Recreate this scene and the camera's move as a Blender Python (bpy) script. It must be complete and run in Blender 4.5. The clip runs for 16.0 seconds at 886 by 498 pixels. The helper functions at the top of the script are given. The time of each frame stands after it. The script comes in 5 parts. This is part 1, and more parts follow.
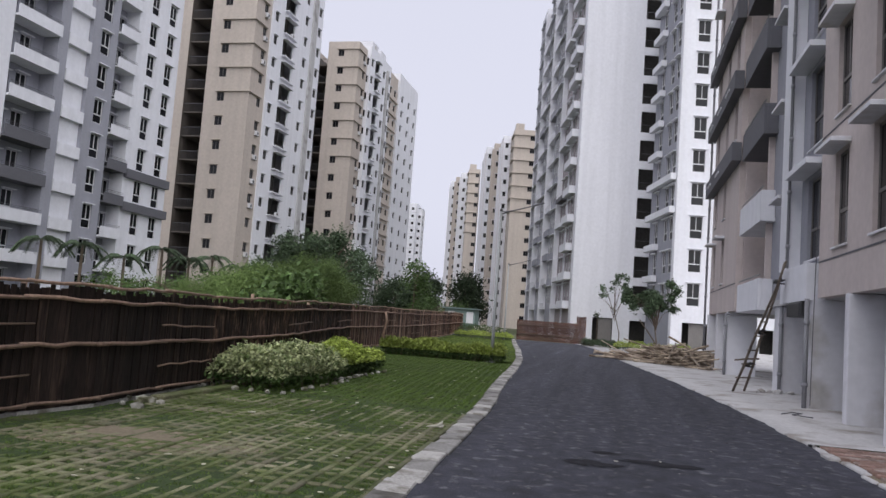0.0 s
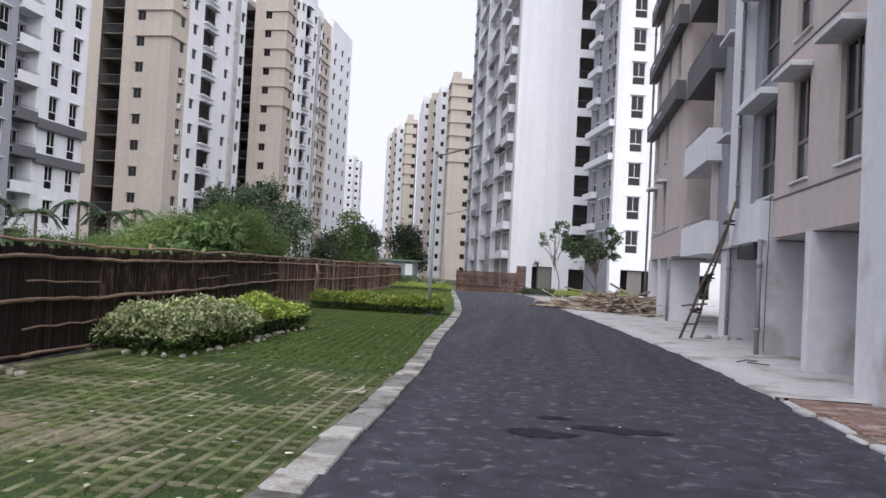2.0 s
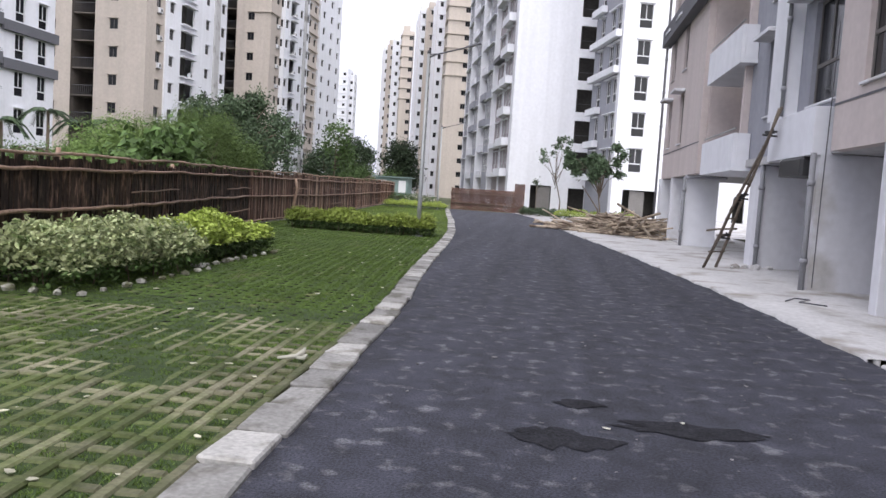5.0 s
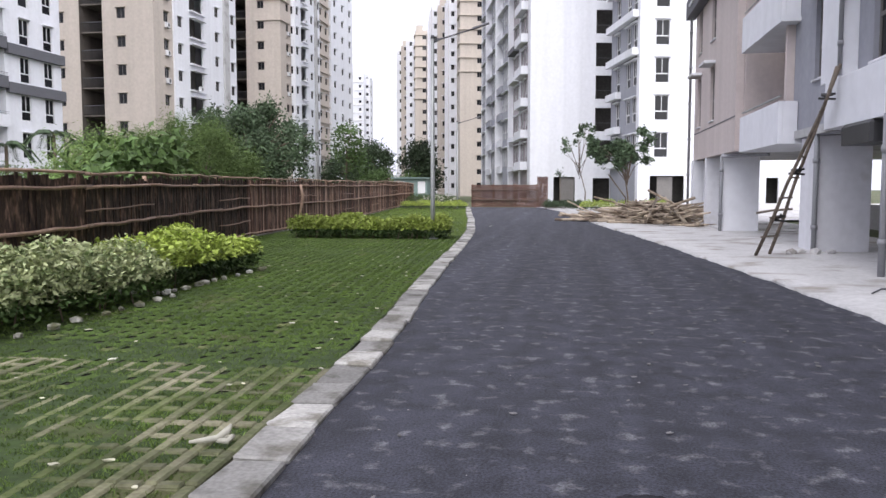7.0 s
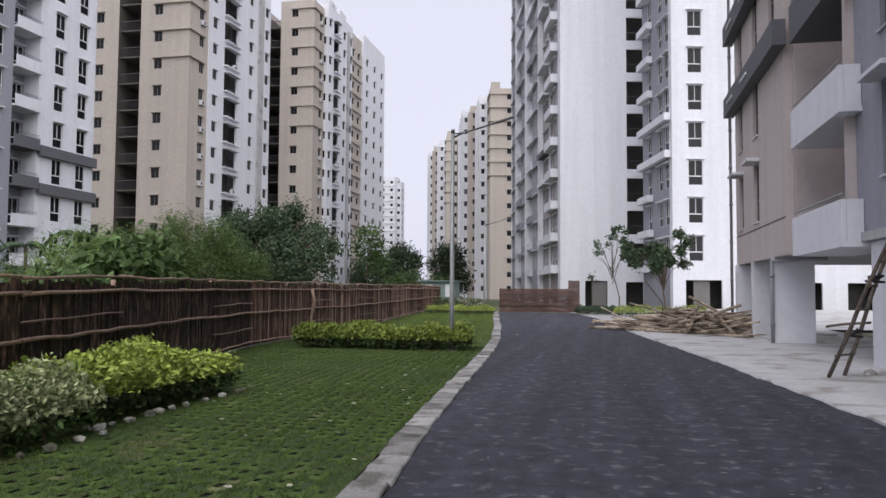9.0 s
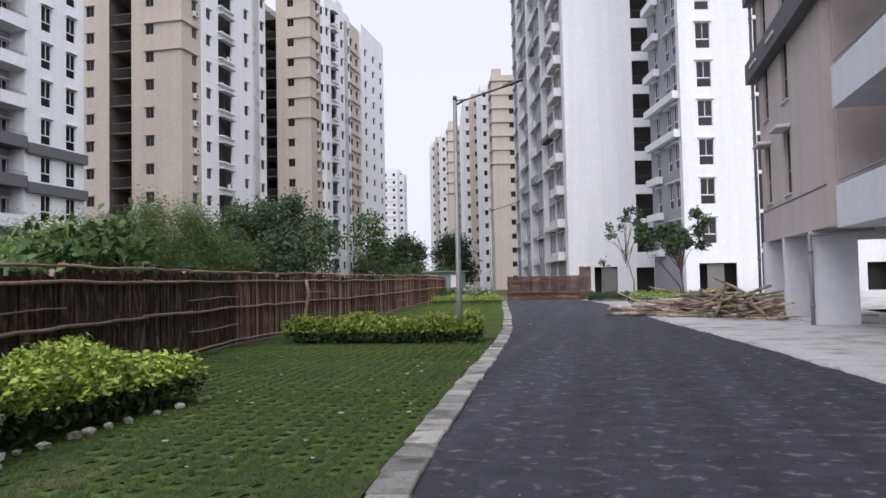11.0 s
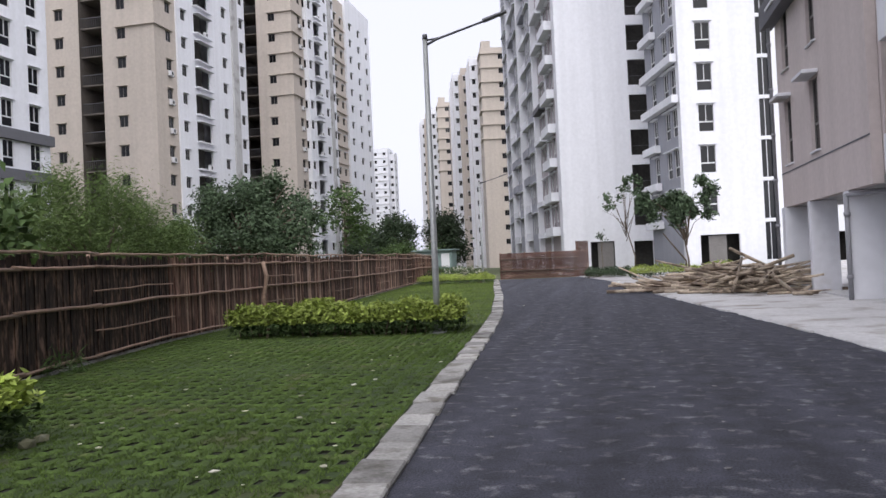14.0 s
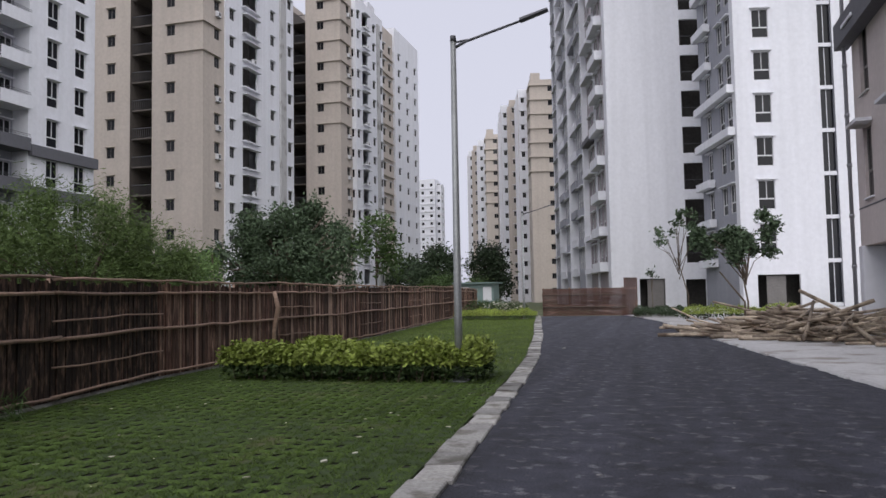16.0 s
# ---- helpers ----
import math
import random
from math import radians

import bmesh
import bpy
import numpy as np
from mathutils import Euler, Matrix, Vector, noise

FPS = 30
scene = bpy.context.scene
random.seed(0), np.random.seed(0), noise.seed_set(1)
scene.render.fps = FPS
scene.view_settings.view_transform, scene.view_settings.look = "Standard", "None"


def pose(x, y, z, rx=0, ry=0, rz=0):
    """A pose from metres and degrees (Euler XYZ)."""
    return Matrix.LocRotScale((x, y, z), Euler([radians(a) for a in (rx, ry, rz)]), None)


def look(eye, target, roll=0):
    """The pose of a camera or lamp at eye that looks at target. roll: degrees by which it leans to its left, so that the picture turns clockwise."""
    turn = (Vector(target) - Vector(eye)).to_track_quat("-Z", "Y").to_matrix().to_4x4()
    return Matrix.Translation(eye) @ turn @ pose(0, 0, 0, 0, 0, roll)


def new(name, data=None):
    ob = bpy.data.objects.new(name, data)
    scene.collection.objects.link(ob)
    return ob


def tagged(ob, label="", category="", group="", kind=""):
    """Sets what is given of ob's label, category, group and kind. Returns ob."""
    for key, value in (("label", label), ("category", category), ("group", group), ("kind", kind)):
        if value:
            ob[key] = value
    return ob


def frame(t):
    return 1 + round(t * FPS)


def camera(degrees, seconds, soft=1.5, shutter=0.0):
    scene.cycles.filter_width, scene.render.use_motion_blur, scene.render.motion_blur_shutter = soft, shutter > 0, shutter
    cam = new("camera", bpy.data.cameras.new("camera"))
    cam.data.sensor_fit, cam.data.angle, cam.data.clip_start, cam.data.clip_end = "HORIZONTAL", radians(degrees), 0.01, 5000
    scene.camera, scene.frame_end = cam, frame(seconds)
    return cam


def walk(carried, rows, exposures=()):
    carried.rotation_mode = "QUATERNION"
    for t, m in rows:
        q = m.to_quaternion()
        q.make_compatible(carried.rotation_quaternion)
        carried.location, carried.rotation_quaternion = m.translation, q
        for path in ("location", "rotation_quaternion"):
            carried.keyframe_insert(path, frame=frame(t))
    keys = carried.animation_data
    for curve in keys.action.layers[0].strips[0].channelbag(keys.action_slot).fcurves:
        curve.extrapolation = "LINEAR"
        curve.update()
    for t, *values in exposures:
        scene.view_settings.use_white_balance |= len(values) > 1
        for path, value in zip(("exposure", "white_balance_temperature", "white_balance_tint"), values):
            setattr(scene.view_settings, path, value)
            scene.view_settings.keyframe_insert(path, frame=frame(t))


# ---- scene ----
cam = camera(59.1, 16.0)
PATH = [
    (0, (0.777, -0.708, 1.705), (0.33, 1.234, 1.876), 4.2),
    (0.5, (0.777, -0.256, 1.658), (0.404, 1.705, 1.793), 1.9),
    (1, (0.711, 0.202, 1.636), (0.365, 2.171, 1.702), 4.4),
    (1.5, (0.635, 0.735, 1.638), (0.293, 2.705, 1.701), 3.5),
    (2, (0.632, 1.193, 1.63), (0.342, 3.171, 1.69), 3.0),
    (2.5, (0.556, 1.66, 1.589), (0.267, 3.639, 1.626), 3.7),
    (3, (0.49, 2.19, 1.56), (0.207, 4.17, 1.562), 1.9),
    (3.5, (0.451, 2.712, 1.558), (0.177, 4.692, 1.486), 2.6),
    (4, (0.358, 3.215, 1.546), (0.092, 5.195, 1.45), 4.1),
    (4.2, (0.341, 3.436, 1.559), (0.1, 5.418, 1.441), 4.2),
    (6.3, (0.359, 5.818, 1.609), (0.02, 7.783, 1.451), 3.0),
    (6.5, (0.35, 6.056, 1.579), (0.011, 8.021, 1.426), 3.2),
    (7, (0.311, 6.609, 1.544), (-0.025, 8.575, 1.392), -0.0),
    (7.5, (0.326, 7.191, 1.602), (-0.026, 9.152, 1.428), 0.6),
    (8, (0.264, 7.794, 1.638), (-0.122, 9.748, 1.463), 1.0),
    (8.5, (0.239, 8.34, 1.668), (-0.153, 10.301, 1.708), 0.9),
    (8.7, (0.238, 8.575, 1.661), (-0.163, 10.533, 1.756), 0.7),
    (10.8, (-0.257, 10.981, 1.489), (-0.711, 12.925, 1.622), 0.0),
    (11, (-0.273, 11.186, 1.481), (-0.699, 13.138, 1.571), -1.2),
    (11.5, (-0.301, 11.74, 1.477), (-0.725, 13.693, 1.548), -1.6),
    (12, (-0.339, 12.309, 1.457), (-0.781, 14.257, 1.548), -0.8),
    (12.5, (-0.37, 12.833, 1.448), (-0.787, 14.788, 1.522), -1.9),
    (13, (-0.411, 13.413, 1.512), (-0.86, 15.36, 1.599), -1.7),
    (13.5, (-0.523, 13.963, 1.488), (-0.973, 15.91, 1.573), -1.5),
    (14, (-0.545, 14.55, 1.443), (-0.959, 16.506, 1.48), -2.6),
    (14.5, (-0.576, 15.023, 1.454), (-0.994, 16.979, 1.491), -1.2),
    (15, (-0.596, 15.62, 1.48), (-1.009, 17.577, 1.519), -1.7),
    (15.5, (-0.598, 16.178, 1.515), (-1.048, 18.126, 1.58), -1.6),
    (16, (-0.645, 16.857, 1.498), (-1.171, 18.782, 1.621), -1.0),
]
EXPOSURE = 1.18
BRIGHTER = [(0.0, 0.05), (1.0, 0.32), (2.5, 0.46), (3.5, 0.68), (4.2, 0.74), (6.3, 0.78), (7.0, 0.84), (7.5, 0.93), (8.0, 0.98), (8.3, 0.65), (8.7, 0.15), (10.8, 0.33), (11.5, 0.31), (12.0, 0.11), (12.5, 0.35), (13.0, 0.2), (13.5, 0.19), (14.0, 0.42), (14.5, 0.46), (15.0, 0.42), (15.5, 0.2), (16.0, -0.07)]
walk(cam, [(t, look(eye, target, roll)) for t, eye, target, roll in PATH], exposures=[(t, EXPOSURE + e) for t, e in BRIGHTER])

# ---- light: an overcast day ----
world = bpy.data.worlds.new("overcast_sky")
scene.world = world
world.use_nodes = True
wn, wl = world.node_tree.nodes, world.node_tree.links
wn.clear()
sky = wn.new("ShaderNodeTexSky")
sky.sky_type, sky.sun_disc = "NISHITA", False
sky.sun_elevation, sky.sun_rotation = radians(54), radians(191)
sky.air_density, sky.dust_density, sky.ozone_density = 1.0, 4.0, 1.0
soft = wn.new("ShaderNodeHueSaturation")
soft.inputs["Saturation"].default_value, soft.inputs["Value"].default_value = 0.3, 0.06
cloud = wn.new("ShaderNodeMix")
cloud.data_type = "RGBA"
cloud.inputs["Factor"].default_value = 0.85
cloud.inputs["B"].default_value = (0.384, 0.389, 0.462, 1)
back = wn.new("ShaderNodeBackground")
back.inputs["Strength"].default_value = 0.88
wout = wn.new("ShaderNodeOutputWorld")
wl.new(sky.outputs["Color"], soft.inputs["Color"])
wl.new(soft.outputs["Color"], cloud.inputs["A"])
wl.new(cloud.outputs["Result"], back.inputs["Color"])
wl.new(back.outputs["Background"], wout.inputs["Surface"])
sun = new("sun", bpy.data.lights.new("sun", "SUN"))
sun.data.energy, sun.data.angle, sun.data.color = 1.06, radians(90), (1.0, 0.98, 0.96)
sun.matrix_world = look((24, -52, 58), (0, 0, 0))


# ---- materials ----
def material(name, colour, rough=0.8, spread=0.25, scale=1.0, grain=40.0, bump=0.2, metal=0.0, dirt=None, dirt_amount=0.35,
             dirt_scale=0.6, stretch=(1, 1, 1), random=0.0, specular=0.4, bump_distance=0.01, streak=0.0, streak_map=(1.3, 1.3, 0.05)):
    """Base colour varied at two scales, with stains of a second colour, fine relief and a tint for each object."""
    m = bpy.data.materials.new(name)
    m.use_nodes = True
    n, l = m.node_tree.nodes, m.node_tree.links
    p = n["Principled BSDF"]
    p.inputs["Roughness"].default_value, p.inputs["Metallic"].default_value = rough, metal
    p.inputs["Specular IOR Level"].default_value = specular
    geo = n.new("ShaderNodeNewGeometry")
    place = n.new("ShaderNodeMapping")
    place.inputs["Scale"].default_value = stretch
    l.new(geo.outputs["Position"], place.inputs["Vector"])

    def noisy(s, detail=4.0):
        t = n.new("ShaderNodeTexNoise")
        t.inputs["Scale"].default_value, t.inputs["Detail"].default_value = s, detail
        l.new(place.outputs["Vector"], t.inputs["Vector"])
        return t.outputs["Fac"]

    def ramp(source, lo, hi, a, b):
        r = n.new("ShaderNodeMapRange")
        for key, value in (("From Min", lo), ("From Max", hi), ("To Min", a), ("To Max", b)):
            r.inputs[key].default_value = value
        l.new(source, r.inputs["Value"])
        return r.outputs["Result"]

    def multiply(a, b):
        q = n.new("ShaderNodeMath")
        q.operation = "MULTIPLY"
        l.new(a, q.inputs[0])
        l.new(b, q.inputs[1])
        return q.outputs[0]

    small, large = noisy(grain), noisy(scale)
    value = multiply(ramp(small, 0.3, 0.7, 1 - spread, 1 + spread), ramp(large, 0.3, 0.7, 1 - spread * 0.6, 1 + spread * 0.6))
    if random:
        info = n.new("ShaderNodeObjectInfo")
        value = multiply(value, ramp(info.outputs["Random"], 0, 1, 1 - random, 1 + random))
        value = multiply(value, ramp(geo.outputs["Random Per Island"], 0, 1, 1 - random, 1 + random))
    source = None
    if dirt:
        mix = n.new("ShaderNodeMix")
        mix.data_type = "RGBA"
        mix.inputs["A"].default_value, mix.inputs["B"].default_value = (*colour, 1), (*dirt, 1)
        l.new(ramp(noisy(dirt_scale, 6), 0.62 - dirt_amount * 0.5, 0.72 - dirt_amount * 0.3, 0, 1), mix.inputs["Factor"])
        source = mix.outputs["Result"]
    if streak:
        run = n.new("ShaderNodeMapping")
        run.inputs["Scale"].default_value = streak_map
        l.new(geo.outputs["Position"], run.inputs["Vector"])
        t = n.new("ShaderNodeTexNoise")
        t.inputs["Scale"].default_value, t.inputs["Detail"].default_value = 1.0, 5
        l.new(run.outputs["Vector"], t.inputs["Vector"])
        value = multiply(value, ramp(t.outputs["Fac"], 0.35, 0.75, 1, 1 - streak))
    scale_node = n.new("ShaderNodeVectorMath")
    scale_node.operation = "SCALE"
    if source is None:
        scale_node.inputs[0].default_value = colour
    else:
        l.new(source, scale_node.inputs[0])
    l.new(value, scale_node.inputs["Scale"])
    l.new(scale_node.outputs["Vector"], p.inputs["Base Color"])
    if bump:
        b = n.new("ShaderNodeBump")
        b.inputs["Strength"].default_value, b.inputs["Distance"].default_value = bump, bump_distance
        l.new(small, b.inputs["Height"])
        l.new(b.outputs["Normal"], p.inputs["Normal"])
    return m


WHITE = material("white_paint", (0.70, 0.705, 0.75), 0.85, 0.04, 0.15, 3, 0.05, streak=0.10)
WHITE_DULL = material("greyish_white_paint", (0.68, 0.68, 0.72), 0.85, 0.05, 0.3, 5, 0.05, dirt=(0.42, 0.40, 0.38), dirt_amount=0.12, streak=0.15)
BEIGE = material("beige_paint", (0.475, 0.420, 0.375), 0.9, 0.06, 0.15, 3, 0.05, streak=0.10)
TAUPE = material("pinkish_taupe_paint", (0.53, 0.465, 0.45), 0.85, 0.05, 0.4, 6, 0.08, streak=0.12)
GREY = material("mid_grey_paint", (0.30, 0.305, 0.345), 0.85, 0.06, 0.3, 5, 0.05, streak=0.1)
DARK_GREY = material("dark_grey_paint", (0.115, 0.115, 0.13), 0.8, 0.06, 0.3, 5, 0.05)
MAUVE = material("mauve_grey_paint", (0.33, 0.295, 0.31), 0.85, 0.06, 0.3, 5, 0.05, streak=0.12)
CEMENT = material("grey_cement_wall", (0.46, 0.455, 0.46), 0.9, 0.08, 0.5, 8, 0.1, dirt=(0.27, 0.26, 0.25), dirt_amount=0.15, streak=0.2)
# brown wall paint, darkened to hold the shade of the deep recesses
RECESS = material("shade_darkened_recess_paint", (0.13, 0.112, 0.10), 0.9, 0.15, 0.3, 5, 0.05, streak=0.25)
# near-black colour that stands for the darkness inside openings
SHADOW = material("painted_dark_interior", (0.05, 0.047, 0.045), 0.9, 0.2, 1, 5, 0)
GLASS = material("dark_window_glass", (0.012, 0.0125, 0.015), 0.12, 0.1, 0.5, 2, 0, specular=0.22, random=0.5)
FRAME = material("white_window_frame", (0.6, 0.6, 0.62), 0.5, 0.04, 1, 10, 0)
FRAME_GREY = material("grey_window_frame", (0.13, 0.12, 0.115), 0.45, 0.04, 1, 10, 0)
ASPHALT = material("fresh_asphalt", (0.0285, 0.0292, 0.0395), 0.85, 0.6, 3.2, 60, 0.9, dirt=(0.095, 0.095, 0.105), dirt_amount=0.11, dirt_scale=5.5, bump_distance=0.012, streak=-0.85, streak_map=(1.7, 0.07, 1.0))
CONCRETE = material("cast_concrete_apron", (0.50, 0.49, 0.49), 0.9, 0.12, 0.7, 12, 0.25, dirt=(0.30, 0.275, 0.25), dirt_amount=0.18, dirt_scale=0.9)
KERB = material("kerb_stone", (0.315, 0.305, 0.29), 0.9, 0.2, 2.5, 30, 0.4, dirt=(0.15, 0.14, 0.12), dirt_amount=0.24, dirt_scale=3, random=0.48)
PAVER = material("concrete_grass_paver", (0.20, 0.188, 0.122), 0.95, 0.25, 1.2, 25, 0.5, dirt=(0.085, 0.105, 0.035), dirt_amount=0.52, dirt_scale=1.3, random=0.2)
TURF = material("overgrown_grid_paver", (0.058, 0.094, 0.018), 0.95, 0.35, 1.1, 30, 0.6, dirt=(0.13, 0.135, 0.06), dirt_amount=0.06, dirt_scale=1.3, random=0.15)
BRICK = material("red_brick_paver", (0.225, 0.145, 0.12), 0.9, 0.2, 2, 30, 0.4, dirt=(0.33, 0.28, 0.25), dirt_amount=0.2, dirt_scale=3, random=0.3)
# soil darkened to paint the shade inside the paver hollows
SHADE_SOIL = material("shaded_hollow_soil", (0.016, 0.018, 0.009), 0.95, 0.3, 2, 20, 0.4)
SOIL = material("bare_earth", (0.20, 0.165, 0.115), 0.95, 0.2, 1.5, 20, 0.5)
LAWN = material("lawn_ground", (0.034, 0.056, 0.014), 0.95, 0.3, 1.2, 22, 0.5, dirt=(0.085, 0.085, 0.035), dirt_amount=0.12, dirt_scale=0.8)
FIELD = material("rough_grass_field", (0.07, 0.085, 0.035), 0.95, 0.3, 0.3, 6, 0.4, dirt=(0.14, 0.12, 0.08), dirt_amount=0.2, dirt_scale=0.2)
BLADE = material("grass_blade", (0.086, 0.136, 0.023), 0.7, 0.35, 0.7, 6, 0, random=0.35)
# far, longer grass; its sunlit look is put into a lighter green
BLADE_LONG = material("longer_sunlit_grass_blade", (0.125, 0.18, 0.036), 0.7, 0.35, 0.7, 6, 0, random=0.35)
MAT_DARK = material("near_black_bamboo_matting", (0.024, 0.015, 0.012), 0.9, 0.5, 0.9, 9, 0.5, dirt=(0.055, 0.036, 0.028), dirt_amount=0.12, dirt_scale=2.2, stretch=(4, 4, 0.5), random=0.3)
MAT_BROWN = material("dark_brown_bamboo_matting", (0.030, 0.018, 0.013), 0.9, 0.5, 0.9, 9, 0.5, dirt=(0.135, 0.082, 0.06), dirt_amount=0.24, dirt_scale=2.4, stretch=(4, 4, 1.3), random=0.4)
MAT = material("dark_bamboo_matting", (0.080, 0.042, 0.030), 0.85, 0.6, 0.9, 9, 0.5, dirt=(0.27, 0.17, 0.125), dirt_amount=0.2, dirt_scale=2.2, stretch=(4, 4, 0.5), random=0.5)
PLANK = material("reddish_brown_weathered_plank", (0.075, 0.038, 0.030), 0.85, 0.35, 0.9, 12, 0.4, dirt=(0.16, 0.095, 0.075), dirt_amount=0.2, dirt_scale=2.0, stretch=(0.6, 3, 4), random=0.3)
BAMBOO = material("weathered_bamboo_pole", (0.29, 0.195, 0.145), 0.7, 0.25, 1.5, 14, 0.2, random=0.25)
LADDER = material("weathered_grey_bamboo", (0.13, 0.105, 0.085), 0.8, 0.3, 1.5, 14, 0.2, random=0.25)
BAMBOO_CUT = material("pale_cut_bamboo", (0.42, 0.345, 0.265), 0.7, 0.25, 1.0, 10, 0.2, dirt=(0.13, 0.095, 0.07), dirt_amount=0.34, dirt_scale=1.5, random=0.35)
STEEL = material("galvanised_steel", (0.33, 0.34, 0.34), 0.5, 0.1, 2, 20, 0.05, metal=0.5)
DARK_METAL = material("dark_lamp_metal", (0.10, 0.10, 0.11), 0.5, 0.1, 2, 20, 0.05, metal=0.4)
PIPE = material("grey_plastic_pipe", (0.24, 0.24, 0.26), 0.6, 0.06, 2, 20, 0)
BARK = material("tree_bark", (0.13, 0.10, 0.075), 0.95, 0.25, 4, 30, 0.6)
LEAF_DARK = material("dark_green_leaf", (0.052, 0.078, 0.042), 0.6, 0.25, 0.7, 6, 0, random=0.45, specular=0.25)
LEAF_MID = material("mid_green_leaf", (0.095, 0.155, 0.05), 0.6, 0.2, 0.7, 6, 0, random=0.4, specular=0.25)
LEAF_FEATHER = material("soft_green_leaf", (0.18, 0.265, 0.085), 0.65, 0.2, 0.7, 6, 0, random=0.35, specular=0.2)
LEAF_YELLOW = material("yellow_green_leaf", (0.33, 0.41, 0.085), 0.6, 0.2, 1.2, 6, 0, random=0.4, specular=0.25)
LEAF_VARIEGATED = material("cream_and_green_leaf", (0.46, 0.50, 0.27), 0.6, 0.2, 1.2, 9, 0, dirt=(0.14, 0.2, 0.07), dirt_amount=0.3, dirt_scale=7, random=0.4, specular=0.25)
# inner leaf: green, darkened to carry the shade within the hedge
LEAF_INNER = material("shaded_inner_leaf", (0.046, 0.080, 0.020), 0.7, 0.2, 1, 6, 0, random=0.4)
DUST = material("dusty_grey_fragment", (0.17, 0.165, 0.165), 0.9, 0.2, 3, 20, 0.1, random=0.4)
DOOR_GREY = material("grey_brown_door_leaf", (0.17, 0.16, 0.155), 0.7, 0.1, 1, 8, 0.05)
LITTER = material("pale_litter", (0.55, 0.53, 0.45), 0.8, 0.1, 3, 20, 0.1, random=0.25)
STRAW = material("dry_leaf", (0.52, 0.50, 0.38), 0.8, 0.15, 3, 20, 0.1, random=0.35)
STONE_WHITE = material("whitewashed_edging_stone", (0.36, 0.35, 0.32), 0.9, 0.2, 4, 20, 0.4, dirt=(0.10, 0.10, 0.06), dirt_amount=0.4, dirt_scale=5, random=0.35)
SHED = material("green_grey_sheet_metal", (0.16, 0.22, 0.21), 0.6, 0.1, 1, 10, 0.1)
TANK = material("black_plastic", (0.03, 0.03, 0.032), 0.5, 0.1, 2, 10, 0)


# ---- tools for building ----
def height(y):
    """The ground's height: level by the walk, rising gently towards the far end of the road."""
    s = min(1.0, max(0.0, (y - 34.0) / 34.0))
    return 0.2 * s * s * (3 - 2 * s)


def mesh(name, verts, faces, mats, slots=None, smooth=False):
    me = bpy.data.meshes.new(name)
    me.from_pydata([tuple(v) for v in verts], [], [tuple(f) for f in faces])
    for m in (mats if isinstance(mats, (list, tuple)) else [mats]):
        me.materials.append(m)
    if slots is not None:
        me.polygons.foreach_set("material_index", slots)
    if smooth:
        me.polygons.foreach_set("use_smooth", [True] * len(me.polygons))
    me.update()
    return me


def part(name, data, parent, m=None, label=""):
    """One mesh object under a thing or under a part."""
    ob = new(name, data)
    ob.parent = parent
    if m is not None:
        ob.matrix_basis = m
    if label:
        ob["label"] = label
    return ob


def thing(name, m, label, category, group="", kind="", data=None):
    ob = new(name, data)
    ob.matrix_basis = m
    if data is None:
        ob.empty_display_size = 0.2
    return tagged(ob, label, category, group, kind)


